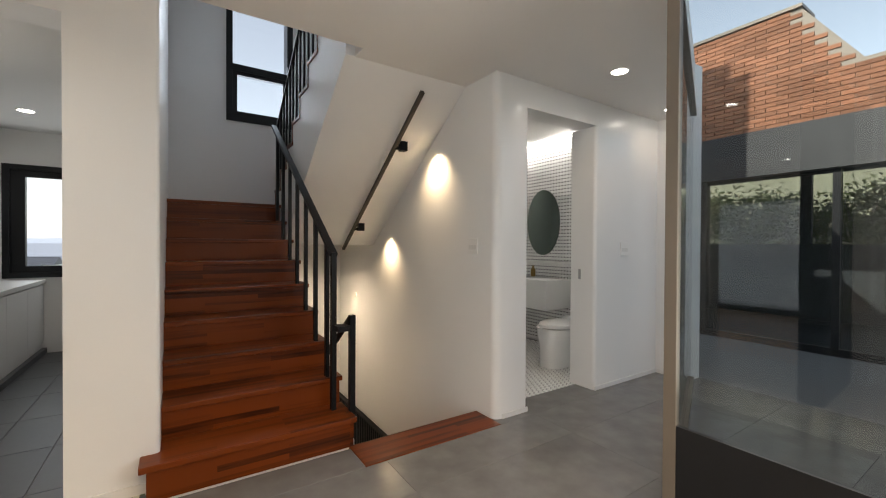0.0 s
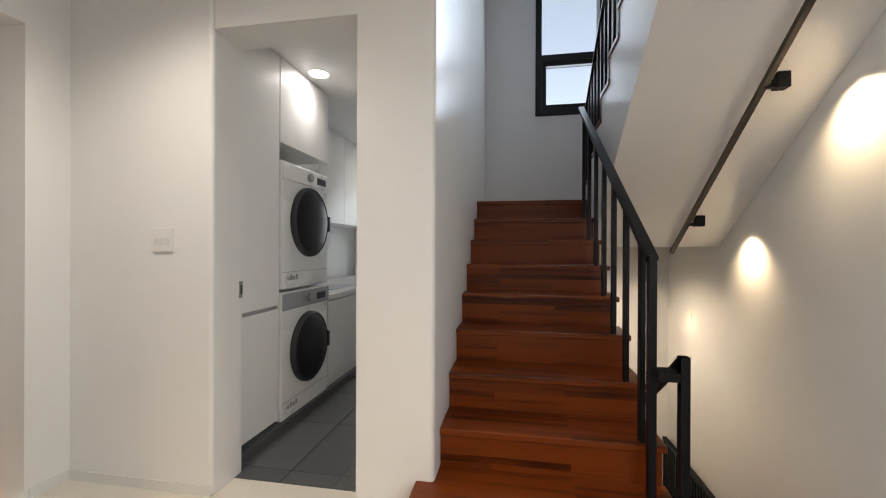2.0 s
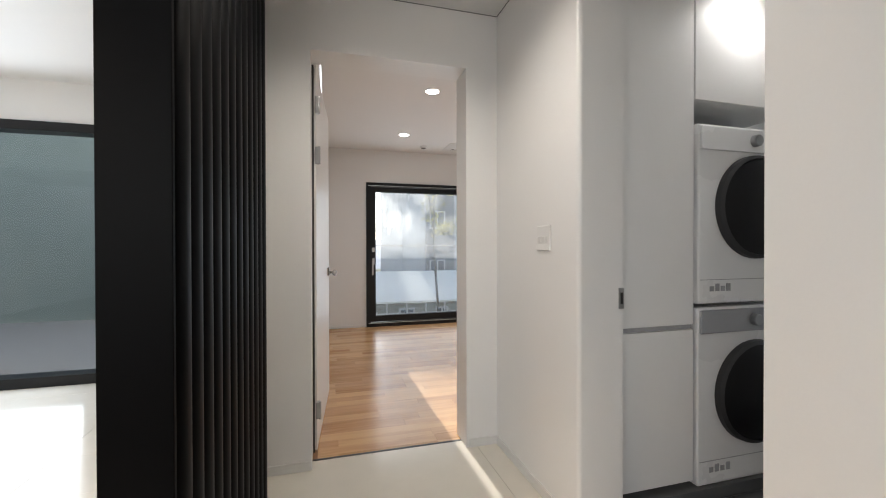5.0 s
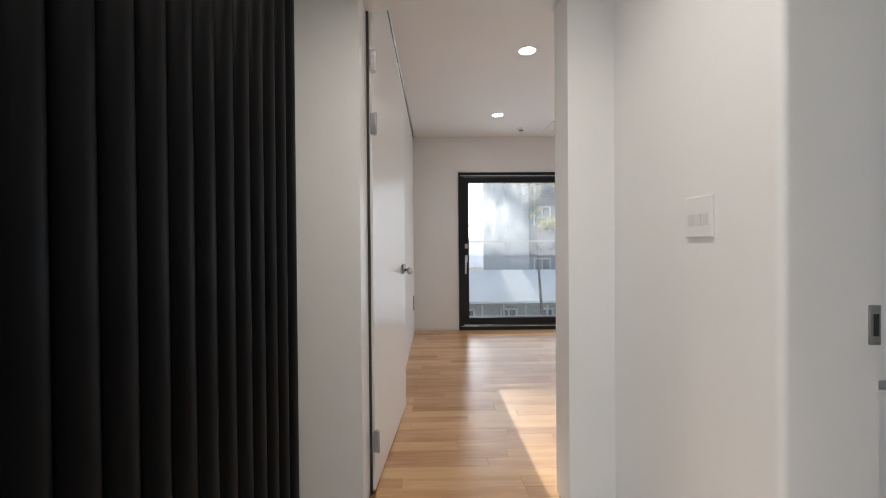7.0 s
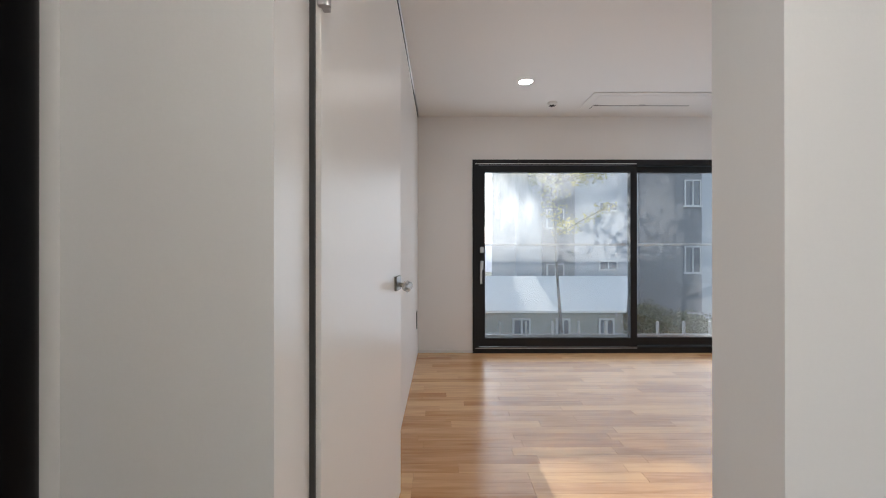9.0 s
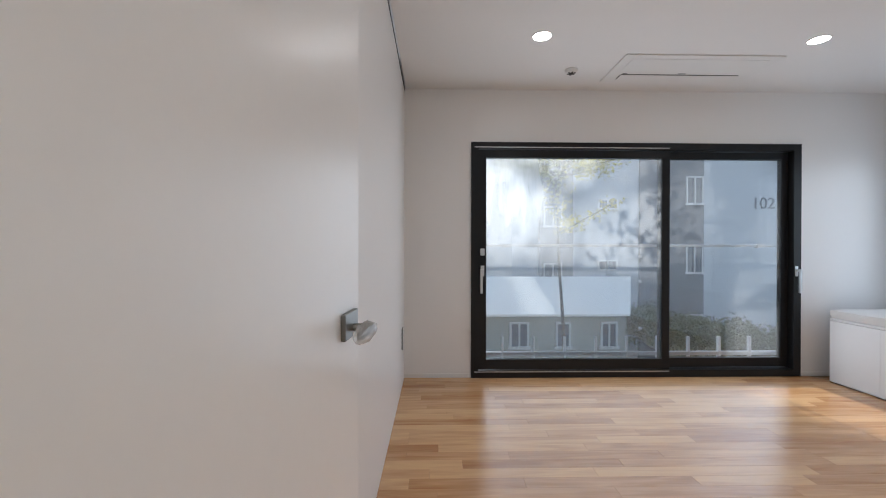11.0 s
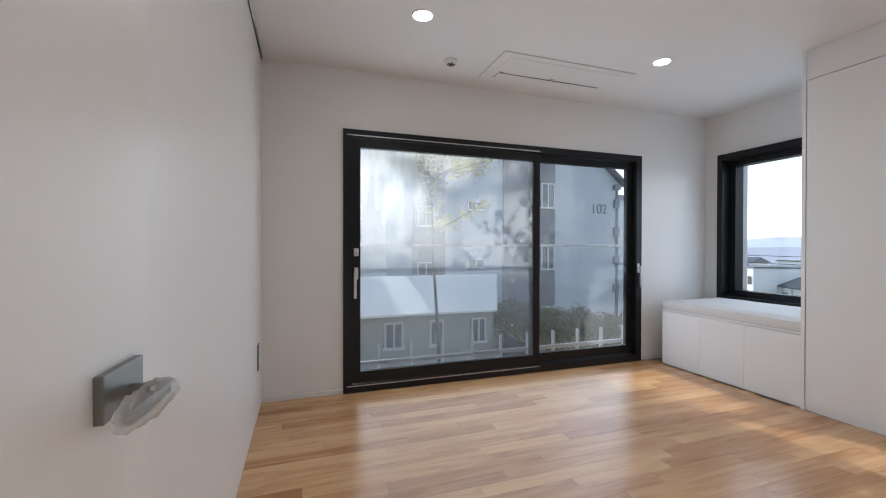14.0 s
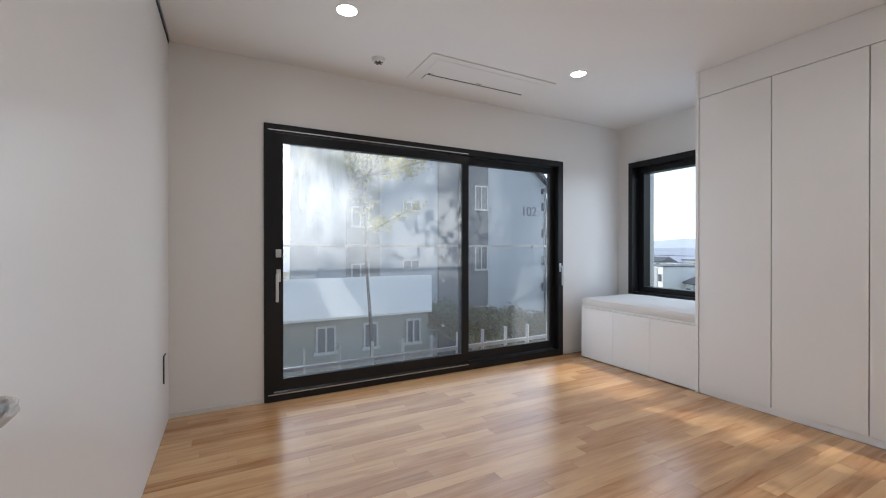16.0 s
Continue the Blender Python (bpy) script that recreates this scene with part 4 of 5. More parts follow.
w5 = thing("window_5", (1.88, 0.41, 0, 0, 0, math.degrees(math.atan2(0.99, 2.30))), "dark framed glazing between hall and courtyard", "window", "", "structure")
part("window_frame", boxes((0.0, 2.48, -0.03, 0.03, 0, 0.05), (0.0, 2.48, -0.03, 0.03, HC - 0.04, HC)), TAUPE, w5, "taupe metal rails")
g = part("pane", boxes((0.01, 2.47, -0.006, 0.006, 0.05, HC - 0.04)), GLASS, w5, "clear glass pane")
g.visible_shadow = False
WARM = (1.0, 0.71, 0.44)
downlight(2.81, 1.25, HC, 0.055, 5, WARM)
downlight(3.92, 1.46, HC, 0.055, 1.2, WARM)
downlight(0.9, -1.6, HC, 0.055, 66, WARM)
downlight(0.2, -0.9, HC, 0.055, 70, WARM)
downlight(-1.0, 1.3, CC, 0.055, 26, (1.0, 0.91, 0.80))

BRICK = material("red_brick", (0.36, 0.155, 0.085), 0.85, grain=0.2, grain_scale=60, stain=0.1, stain_scale=3, bump=0.3, piece=0.28)
MORTAR = material("pale_mortar", (0.42, 0.36, 0.30), 0.9, grain=0.15, bump=0.2)
EAVE_AND_DIM = material("dark_fascia_and_dim_room", (0.03, 0.03, 0.032), 0.5, stain=0.1)
wing = thing("brick_wing", (0, 0, 0), "red brick wing across the courtyard with a dark fascia", "house")
bm = bmesh.new()
prof = [(0.2, 2.74), (3.6, 2.74), (3.6, 4.15), (1.27, 4.15), (0.72, 3.35), (0.2, 3.35)]
a = [bm.verts.new((6.51, y, z)) for y, z in prof]
b = [bm.verts.new((6.9, y, z)) for y, z in prof]
bm.faces.new(a), bm.faces.new(list(reversed(b)))
for k in range(6):
    bm.faces.new((a[k], b[k], b[(k + 1) % 6], a[(k + 1) % 6]))
wing_wall = part("wall", bm, MORTAR, wing, "mortar bed of the brickwork")
part("coping", boxes((6.46, 6.92, 1.25, 3.6, 4.15, 4.19)), TAUPE, wing, "pale metal coping")
part("fascia", boxes((6.42, 6.9, -3.0, 3.6, 2.16, 2.74)), EAVE_AND_DIM, wing, "dark metal fascia")
# room dimness is put into the dark colour; floor and ceiling block light
part("wall", boxes((9.4, 9.5, -3.0, 3.6, 0, 1.30), (6.9, 9.4, 3.5, 3.6, 0, 2.74), (6.9, 9.4, -3.1, -3.0, 0, 2.74), (9.4, 9.5, 1.9, 2.05, 1.30, 2.74), (9.4, 9.5, -0.6, -0.5, 1.30, 2.74)), EAVE_AND_DIM, wing, "interior wall coloured dark for the dim room")
part("inner_floor", boxes((6.52, 9.4, -3.0, 3.5, -0.05, 0.0)), EAVE_AND_DIM, wing, "interior floor coloured dark for the dim room")
part("inner_ceiling", boxes((6.9, 9.5, -3.0, 3.6, 2.741, 2.85)), EAVE_AND_DIM, wing, "interior ceiling coloured dark for the dim room")
wd = part("window", boxes((6.52, 6.60, 0.9, 0.97, 0, 2.16), (6.52, 6.60, 2.3, 2.37, 0, 2.16), (6.52, 6.60, -0.6, -0.53, 0, 2.16), (6.52, 6.60, -3.0, 3.6, 0.0, 0.08)), FRAME, wing, "black framed glazing")
g = part("pane", boxes((6.555, 6.565, -3.0, 3.6, 0.08, 2.16)), SMOKE, wd, "reflecting glass pane")
g.visible_shadow = False

# ---- living room window ----
w6 = thing("window_6", (0, 0, 0), "wide black framed living room window", "window", "", "structure")
part("window_frame", boxes((-4.05, -3.88, -0.92, -0.85, 0, 2.32), (-4.05, -3.88, -4.6, -0.92, 2.24, 2.32), (-4.05, -3.88, -4.6, -0.92, 0.0, 0.09), (-4.05, -3.88, -2.10, -1.98, 0.09, 2.24), (-4.05, -3.88, -3.35, -3.25, 0.09, 2.24)), FRAME, w6)
g = part("pane", boxes((-3.97, -3.96, -4.6, -0.92, 0.09, 2.24)), GLASS, w6, "clear glass pane")
g.visible_shadow = False

# ---- outdoors ----
PALE = material("pale_render", (0.47, 0.49, 0.52), 0.85, grain=0.06, grain_scale=3, stain=0.08, stain_scale=0.3)
GREYR = material("dark_grey_render", (0.19, 0.195, 0.21), 0.85, grain=0.06, grain_scale=3, stain=0.1, stain_scale=0.3)
WHITER = material("white_render", (0.88, 0.88, 0.86), 0.8, grain=0.05, grain_scale=4, stain=0.06, stain_scale=0.5)
DECK = material("balcony_deck", (0.30, 0.29, 0.28), 0.8, grain=0.15, stain=0.1, bump=0.1)
GROUND = material("dry_lawn_ground", (0.13, 0.125, 0.06), 0.95, grain=0.4, grain_scale=3, stain=0.3, stain_scale=0.2)
WPLAST = material("white_window_frame", (0.62, 0.62, 0.62), 0.5, stain=0.04)
DARKGL = material("dark_window_glass", (0.03, 0.035, 0.04), 0.06, stain=0.1, coat=0.5)
FARGL = material("grey_window_glass", (0.11, 0.12, 0.14), 0.1, stain=0.15)
BARK = material("tree_bark", (0.10, 0.085, 0.065), 0.9, grain=0.3, grain_scale=25, bump=0.5)
LEAF = material("yellow_green_leaf", (0.46, 0.42, 0.11), 0.55, grain=0.1, island=0.35)


def see_light(m, share):
    """Thin leaf: part of the light that falls on it comes out on the far side."""
    N, L = m.node_tree.nodes, m.node_tree.links
    b = N["Principled BSDF"]
    thin, mix = N.new("ShaderNodeBsdfTranslucent"), N.new("ShaderNodeMixShader")
    L.new(b.inputs["Base Color"].links[0].from_socket, thin.inputs["Color"])
    mix.inputs["Fac"].default_value = share
    L.new(b.outputs["BSDF"], mix.inputs[1])
    L.new(thin.outputs["BSDF"], mix.inputs[2])
    L.new(mix.outputs["Shader"], N["Material Output"].inputs["Surface"])


see_light(LEAF, 0.6)
BUSH = material("shrub_leaf", (0.10, 0.105, 0.035), 0.7, island=0.4)
ROOFD = material("dark_roof_sheet", (0.09, 0.095, 0.11), 0.5, stain=0.1)
# aerial haze is put into the pale blue of the far hills
HILLM = material("hill_with_haze_tint", (0.58, 0.63, 0.72), 1.0, grain=0.12, grain_scale=0.03, stain=0.15, stain_scale=0.01)
structure("ground", boxes((-2500, 2500, -2500, 2500, -9.4, -9.2)), GROUND, "dry grassy ground round the houses", "ground")
structure("yard_terrace", boxes((-55, 30, -30, 30, -9.2, -6.5)), GROUND, "raised level yard round the houses", "ground")
structure("balcony_slab", boxes((-6.42, -6.0, 0.4, 5.9, -0.3, -0.03)), DECK, "narrow grey balcony slab outside the window", "balcony")

RX = -6.30
ral = thing("balcony_railing", (0, 0, 0), "frameless glass balcony railing with a thin metal top rail", "railing")
part("top_rail", boxes((RX - 0.02, RX + 0.02, 0.6, 5.2, 1.225, 1.25), bevel=0.004), SEAL, ral)
for y0, y1 in ((0.62, 3.52), (3.60, 5.18)):
    g = part("pane", boxes((RX - 0.006, RX + 0.006, y0, y1, 0.12, 1.225)), GLASS, ral, "clear glass panel")
    g.visible_shadow = False
part("base_rail", boxes((RX - 0.02, RX + 0.02, 0.6, 5.2, 0.06, 0.10), bevel=0.003), SEAL, ral)
for k in range(12):
    y = 1.30 + 0.335 * k
    part("clamp", boxes((RX - 0.022, RX + 0.022, y - 0.010, y + 0.010, -0.03, 0.26), bevel=0.003), WPLAST, ral, "white glass clamp")
for y in (3.50, 4.76):
    part("rail_joint", boxes((RX - 0.025, RX + 0.025, y - 0.04, y + 0.04, 1.218, 1.257), bevel=0.003), WPLAST, ral, "pale rail joint")
for y in (3.545, 5.17):
    for z in (0.35, 0.85, 1.12):
        part("glass_bolt", tube(bmesh.new(), (RX - 0.015, y - 0.09, z), (RX + 0.02, y - 0.09, z), 0.014), SEAL, ral, "", True)


def facade_window(owner, x, y0, y1, z0, z1):
    """A recessed window of the far block, seen from the +x side."""
    w = part("window", boxes((x - 0.02, x + 0.05, y0, y0 + 0.055, z0, z1), (x - 0.02, x + 0.05, y1 - 0.055, y1, z0, z1), (x - 0.02, x + 0.05, y0 + 0.055, y1 - 0.055, z1 - 0.055, z1), (x - 0.02, x + 0.07, y0 - 0.05, y1 + 0.05, z0 - 0.05, z0 + 0.03), (x - 0.02, x + 0.05, (y0 + y1) / 2 - 0.025, (y0 + y1) / 2 + 0.025, z0 + 0.03, z1 - 0.055)), WPLAST, owner)
    part("pane", boxes((x - 0.05, x + 0.005, y0 + 0.05, y1 - 0.05, z0 + 0.025, z1 - 0.05)), FARGL, w, "dark glass pane")


block = thing("apartment_block", (0, 0, 0), "pale grey apartment block with dark recessed strips", "apartment block")
FX = -20.0
part("wall", boxes((FX - 9, FX, 4.7, 13.0, -6.5, 13.0)), PALE, block, "pale grey rendered wall")
bm = bmesh.new()
ends = []
for x in (FX - 9, FX + 0.02):
    ends.append([bm.verts.new((x, y, z)) for y, z in ((13.0, -6.5), (17.3, -6.5), (17.3, 4.72), (13.0, 8.16))])
    bm.faces.new(ends[-1])
for k in range(4):
    bm.faces.new((ends[0][k], ends[0][(k + 1) % 4], ends[1][(k + 1) % 4], ends[1][k]))
part("wall", bm, PALE, block, "pale blue-grey end wall")
bm = bmesh.new()
ends = []
for x in (FX - 9.2, FX + 0.35):
    ends.append([bm.verts.new((x, y, z)) for y, z in ((13.02, 8.16), (17.65, 4.46), (17.65, 4.66), (13.02, 8.36))])
    bm.faces.new(ends[-1])
for k in range(4):
    bm.faces.new((ends[0][k], ends[0][(k + 1) % 4], ends[1][(k + 1) % 4], ends[1][k]))
part("roof", bm, ROOFD, block, "dark sloping roof edge")
for y0, y1 in ((5.9, 7.4), (10.4, 12.75), (12.75, 13.32)):
    part("strip", boxes((FX, FX + (0.12 if y1 < 13 else 0.08), y0, y1, -6.5, 13.0 if y1 < 13 else 7.5)), GREYR, block, "dark grey rendered strip")
part("parapet", boxes((FX - 9.1, FX + 0.2, 4.6, 13.01, 13.0, 13.4)), GREYR, block, "dark roof parapet")
for k in range(-1, 4):
    facade_window(block, FX + 0.15, 6.08, 6.9, -0.36 + 2.52 * k, 0.52 + 2.52 * k)
    facade_window(block, FX + 0.03, 8.55, 9.42, 0.24 + 2.72 * k, 0.66 + 2.72 * k)
    if k < 2:
        facade_window(block, FX + 0.11, 12.48, 13.25, 0.10 + 3.08 * k, 1.32 + 3.08 * k)
pipe = part("downpipe", boxes((FX + 0.02, FX + 0.12, 17.15, 17.26, -6.5, 4.6)), ROOFD, block, "dark downpipe")
part("meter_box", boxes((FX + 0.02, FX + 0.28, 16.95, 17.3, 4.25, 4.55)), ROOFD, block, "dark box under the eave")
for k in range(4):
    part("pipe_bracket", boxes((FX + 0.02, FX + 0.2, 16.98, 17.28, 3.3 - 1.5 * k, 3.75 - 1.5 * k)), ROOFD, block, "dark box on the wall corner")
for n, ch in enumerate("102"):
    cu = bpy.data.curves.new("number", "FONT")
    cu.body, cu.size, cu.extrude = ch, 0.74, 0.01
    tmp = new("number", cu)
    dg = bpy.context.evaluated_depsgraph_get()
    me = bpy.data.meshes.new_from_object(tmp.evaluated_get(dg))
    bpy.data.objects.remove(tmp)
    me.materials.clear()
    me.materials.append(GREYR)
    ob = new("number", me)
    ob.parent = block
    ob.matrix_basis = pose(FX + 0.04, 15.52 + 0.36 * n, 2.98, 90, 0, 90)
    tagged(ob, "dark painted house number")
part("outdoor_unit", boxes((FX + 0.02, FX + 0.5, 7.9, 8.8, -3.6, -2.9), bevel=0.03), WPLAST, block, "white air conditioning unit")
# added house, standing in for reflections in the sash past the block's end
side_house = thing("neighbour_house", (0, 0, 0), "grey house added past the block's corner in place of sash reflections", "house")
part("wall", boxes((-36, -26, 19.6, 34, -6.5, 4.6)), PALE, side_house)
part("roof", boxes((-36.3, -25.7, 19.4, 34.2, 4.6, 4.95)), ROOFD, side_house, "dark roof edge")
for k in range(3):
    for j in range(3):
        facade_window(side_house, -25.95, 20.4 + 3.2 * j, 21.9 + 3.2 * j, -4.2 + 3.0 * k, -2.6 + 3.0 * k)

annex = thing("low_annex", (0, 0, 0), "low grey outbuilding with a white face tilted to catch sky light", "building")
# bright white wall, built as a slope so that it gathers more sky light
bm = bmesh.new()
prof = ((-13.6, -0.71), (-16.4, 0.18), (-16.4, 0.12), (-13.6, -0.77))
ends = [[bm.verts.new((x, y if y < 0 else y - 0.49 * (x + 13.6), z)) for x, z in prof] for y in (-8.0, 6.92)]
bm.faces.new(ends[0]), bm.faces.new(ends[1])
for k in range(4):
    bm.faces.new((ends[0][k], ends[0][(k + 1) % 4], ends[1][(k + 1) % 4], ends[1][k]))
part("roof", bm, material("white_tilted_face", (0.96, 0.95, 0.89), 0.6, grain=0.02, stain=0.03, stain_scale=0.7), annex, "white wall face tilted back to catch sky light")
part("wall", boxes((-15.4, -14.0, -8.0, 7.0, -6.5, -0.86)), material("weathered_render", (0.36, 0.36, 0.32), 0.9, grain=0.15, grain_scale=5, stain=0.2, stain_scale=0.7), annex, "grey lower wall")
for y0, y1 in ((0.6, 1.2), (2.0, 2.6), (3.48, 4.05), (4.85, 5.3), (6.2, 6.7)):
    facade_window(annex, -13.97, y0, y1, -1.75, -1.0)
# added block, sized so its shadow edge shapes the bedroom sun patch
sun_blocker = thing("apartment_block", (0, 0, 0), "added distant block that keeps low sun off the window", "apartment block")
part("wall", boxes((-50, -40, -22, 3.35, -6.5, 15.9)), PALE, sun_blocker)
for k in range(-2, 5):
    for j in range(5):
        facade_window(sun_blocker, -39.95, -15.5 + 3.6 * j, -13.7 + 3.6 * j, 1.6 + 3.0 * k, 3.2 + 3.0 * k)


def leaf_cloud(bm, rng, centers, count, size):
    for _ in range(count):
        c, r = rng.choice(centers)
        d = Vector((rng.gauss(0, 1), rng.gauss(0, 1), rng.gauss(0, 0.7)))
        p = Vector(c) + d * r * 0.5
        m = Matrix.Translation(p) @ Euler((rng.uniform(0, 6.3), rng.uniform(0, 6.3), rng.uniform(0, 6.3))).to_matrix().to_4x4()
        s = size * rng.uniform(0.6, 1.3)
        vs = [bm.verts.new(m @ Vector(q)) for q in ((0, -s, 0), (s * 0.45, 0, s * 0.12), (0, s, 0), (-s * 0.45, 0, s * 0.12))]
        bm.faces.new(vs)


def tree(x, y, z0, top, spread, seed, leaves):
    rng = random.Random(seed)
    t = thing("tree", (x, y, z0), "slender young tree with thin yellow-green leaves", "tree", "trees by the balcony")
    h = top - z0
    bm = bmesh.new()
    steps = 9
    spine = [Vector((0.08 * math.sin(k * 1.3 + seed), 0.08 * math.cos(k * 0.9 + seed), h * k / steps)) for k in range(steps + 1)]
    for k in range(steps):
        d = spine[k + 1] - spine[k]
        m = Matrix.Translation((spine[k] + spine[k + 1]) / 2) @ d.to_track_quat("Z", "Y").to_matrix().to_4x4()
        bmesh.ops.create_cone(bm, cap_ends=True, segments=8, radius1=0.075 * (1 - k / (steps + 1)), radius2=0.075 * (1 - (k + 1) / (steps + 1)), depth=d.length * 1.04, matrix=m)
    centers = []
    for k in range(26):
        u = rng.uniform(0.72, 0.99)
        base = spine[min(steps - 1, int(u * steps))].lerp(spine[min(steps, int(u * steps) + 1)], 0.5)
        a = rng.uniform(0, 6.3)
        ln = spread * (1.45 - u) * rng.uniform(0.6, 1.25) + 0.25
        tip = base + Vector((math.cos(a) * ln, math.sin(a) * ln, ln * rng.uniform(0.2, 0.7)))
        tube(bm, base, tip, 0.012, 5)
        for f in (0.45, 0.7, 0.9, 1.05):
            centers.append((base.lerp(tip, f), 0.20 + 0.12 * rng.random()))
    part("trunk", bm, BARK, t, "thin grey-brown trunk and limbs", True)
    bm = bmesh.new()
    leaf_cloud(bm, rng, centers, leaves, 0.042)
    part("crown", bm, LEAF, t, "sparse yellow-green leaves")
    return t


tree(-10.8, 4.03, -6.5, 4.6, 1.35, 3, 5200)
# added tree, crown mostly out of view, to cast soft blots on the pane
tree(-17.6, 2.5, -6.5, 7.6, 1.9, 14, 3000)


def shrub(x, y, z0, r, h, seed):
    rng = random.Random(seed)
    t = thing("shrub", (x, y, z0), "loose green-brown garden shrub with small leaves", "shrub", "shrubs")
    bm = bmesh.new()
    for k in range(7):
        a = k * 0.9
        tube(bm, (0, 0, 0), (math.cos(a) * r * 0.6, math.sin(a) * r * 0.6, h * 0.8), 0.015, 5)
    part("stems", bm, BARK, t)
    cs = [((rng.uniform(-r, r) * 0.8, rng.uniform(-r, r) * 0.8, h * rng.uniform(0.25, 0.95)), 0.42) for _ in range(22)]
    bm = bmesh.new()
    leaf_cloud(bm, rng, cs, 1500, 0.06)
    part("leaves", bm, BUSH, t)


bm = bmesh.new()
bmesh.ops.create_grid(bm, x_segments=40, y_segments=60, size=0.5)
for v in bm.verts:
    x, y = -14.7 + v.co.x * 10.6, 13.6 + v.co.y * 12.4
    z = -1.15 - 0.215 * (y - 7.3) - 0.06 * (x + 20) + 0.12 * noise.noise(Vector((x * 0.9, y * 0.9, 0)))
    v.co = Vector((x, y, max(z, -6.4)))
structure("planting_bank", bm, GROUND, "sloping dry grass bank below the block", "ground")


def bank_z(x, y):
    return -1.15 - 0.215 * (y - 7.3) - 0.06 * (x + 20)


for k in range(9):
    x, y = -14.4 - 0.45 * ((k * 5) % 9), 7.9 + 1.0 * k
    shrub(x, y, bank_z(x, y) - 0.1, 0.9, 0.75 + 0.1 * (k % 3), 40 + k)
rng = random.Random(77)
vs, fs = [], []
for _ in range(5000):
    x, y = rng.uniform(-19.6, -12.0), rng.uniform(7.5, 18.0)
    z, h, a = bank_z(x, y) - 0.05, rng.uniform(0.12, 0.34), rng.uniform(0, 6.3)
    dx, dy = 0.03 * math.cos(a), 0.03 * math.sin(a)
    n = len(vs)
    vs += [(x - dx, y - dy, z), (x + dx, y + dy, z), (x + rng.uniform(-0.1, 0.1), y + rng.uniform(-0.1, 0.1), z + h)]
    fs.append((n, n + 1, n + 2))
me = bpy.data.meshes.new("dry_grass")
me.from_pydata(vs, [], fs)
me.materials.append(BUSH)
tagged(new("dry_grass", me), "thin dry grass on the sloping bank", "grass", "", "stuff")

# far view from the corner window


def far_house(x, y, w, d, h, z0, roof, seed):
    t = thing("far_house", (x, y, z0), "white rendered house in the valley", "house", "valley houses")
    part("wall", boxes((-w / 2, w / 2, -d / 2, d / 2, 0, h)), WHITER, t)
    if roof == "gable":
        bm = bmesh.new()
        vs = [bm.verts.new(p) for p in ((-w / 2 - 0.3, -d / 2 - 0.3, h), (w / 2 + 0.3, -d / 2 - 0.3, h), (w / 2 + 0.3, d / 2 + 0.3, h), (-w / 2 - 0.3, d / 2 + 0.3, h), (-w / 2 - 0.3, 0, h + 1.8), (w / 2 + 0.3, 0, h + 1.8))]
        for f in ((0, 1, 5, 4), (2, 3, 4, 5), (0, 4, 3), (1, 2, 5), (0, 3, 2, 1)):
            bm.faces.new([vs[k] for k in f])
        part("roof", bm, ROOFD, t, "dark sheet roof")
    else:
        part("roof", boxes((-w / 2 - 0.2, w / 2 + 0.2, -d / 2 - 0.2, d / 2 + 0.2, h, h + 0.25)), ROOFD, t, "flat roof edge")
    rng = random.Random(seed)
    for k in range(3):
        for j in range(2):
            x0 = -w / 2 + w * (0.18 + 0.27 * k)
            zz = h * (0.22 + 0.42 * j)
            wdw = part("window", boxes((x0 - 0.05, x0 + 0.75, -d / 2 - 0.06, -d / 2 + 0.02, zz - 0.05, zz + 1.0)), WPLAST, t)
            part("pane", boxes((x0, x0 + 0.7, -d / 2 - 0.09, -d / 2 - 0.05, zz, zz + 0.95)), FARGL, wdw)
    part("recess", boxes((w * 0.36, w * 0.48, -d / 2 - 0.05, -d / 2 + 0.02, 0, h * 0.95)), GREYR, t, "grey recess")


def valley_window(owner, x, y, z, w, h):
    wdw = part("window", boxes((x - w / 2, x + w / 2, y - 0.05, y + 0.02, z, z + h)), WPLAST, owner)
    part("pane", boxes((x - w / 2 + 0.06, x - 0.02, y - 0.08, y - 0.045, z + 0.06, z + h - 0.06), (x + 0.02, x + w / 2 - 0.06, y - 0.08, y - 0.045, z + 0.06, z + h - 0.06)), FARGL, wdw)


row_house = thing("row_house", (-33.2, 49.5, -9.2, 0, 0, -28), "white flat-roofed house with a pale grey centre strip", "house")
part("wall", boxes((-3.4, 1.6, -2.0, 6.0, 0, 8.15)), WHITER, row_house)
part("strip", boxes((-0.62, 0.42, -2.05, -1.99, 0, 8.0)), PALE, row_house, "pale grey rendered strip")
part("roof", boxes((-3.5, 1.7, -2.1, 6.1, 8.15, 8.28)), ROOFD, row_house, "thin dark roof edge")
for x, z, w, h in ((-1.25, 6.1, 0.5, 1.3), (1.0, 6.35, 0.75, 0.95), (-1.25, 3.2, 0.5, 1.2), (1.0, 3.4, 0.75, 0.95), (-2.7, 6.1, 0.6, 1.1)):
    valley_window(row_house, x, -2.0, z, w, h)
part("balcony", boxes((-1.65, -0.8, -2.25, -2.0, 5.75, 6.1)), GREYR, row_house, "dark balcony box")
gable_house = thing("gable_house", (-29.2, 51.5, -9.2, 0, 0, -28), "white house with a dark pitched sheet roof", "house")
part("wall", boxes((-2.2, 4.0, -3.0, 4.0, 0, 6.5)), WHITER, gable_house)
bm = bmesh.new()
ends = [[bm.verts.new((x, y, z)) for y, z in ((-3.35, 6.35), (0.5, 8.0), (4.35, 6.35), (4.35, 6.2), (-3.35, 6.2))] for x in (-2.4, 4.2)]
bm.faces.new(ends[0]), bm.faces.new(ends[1])
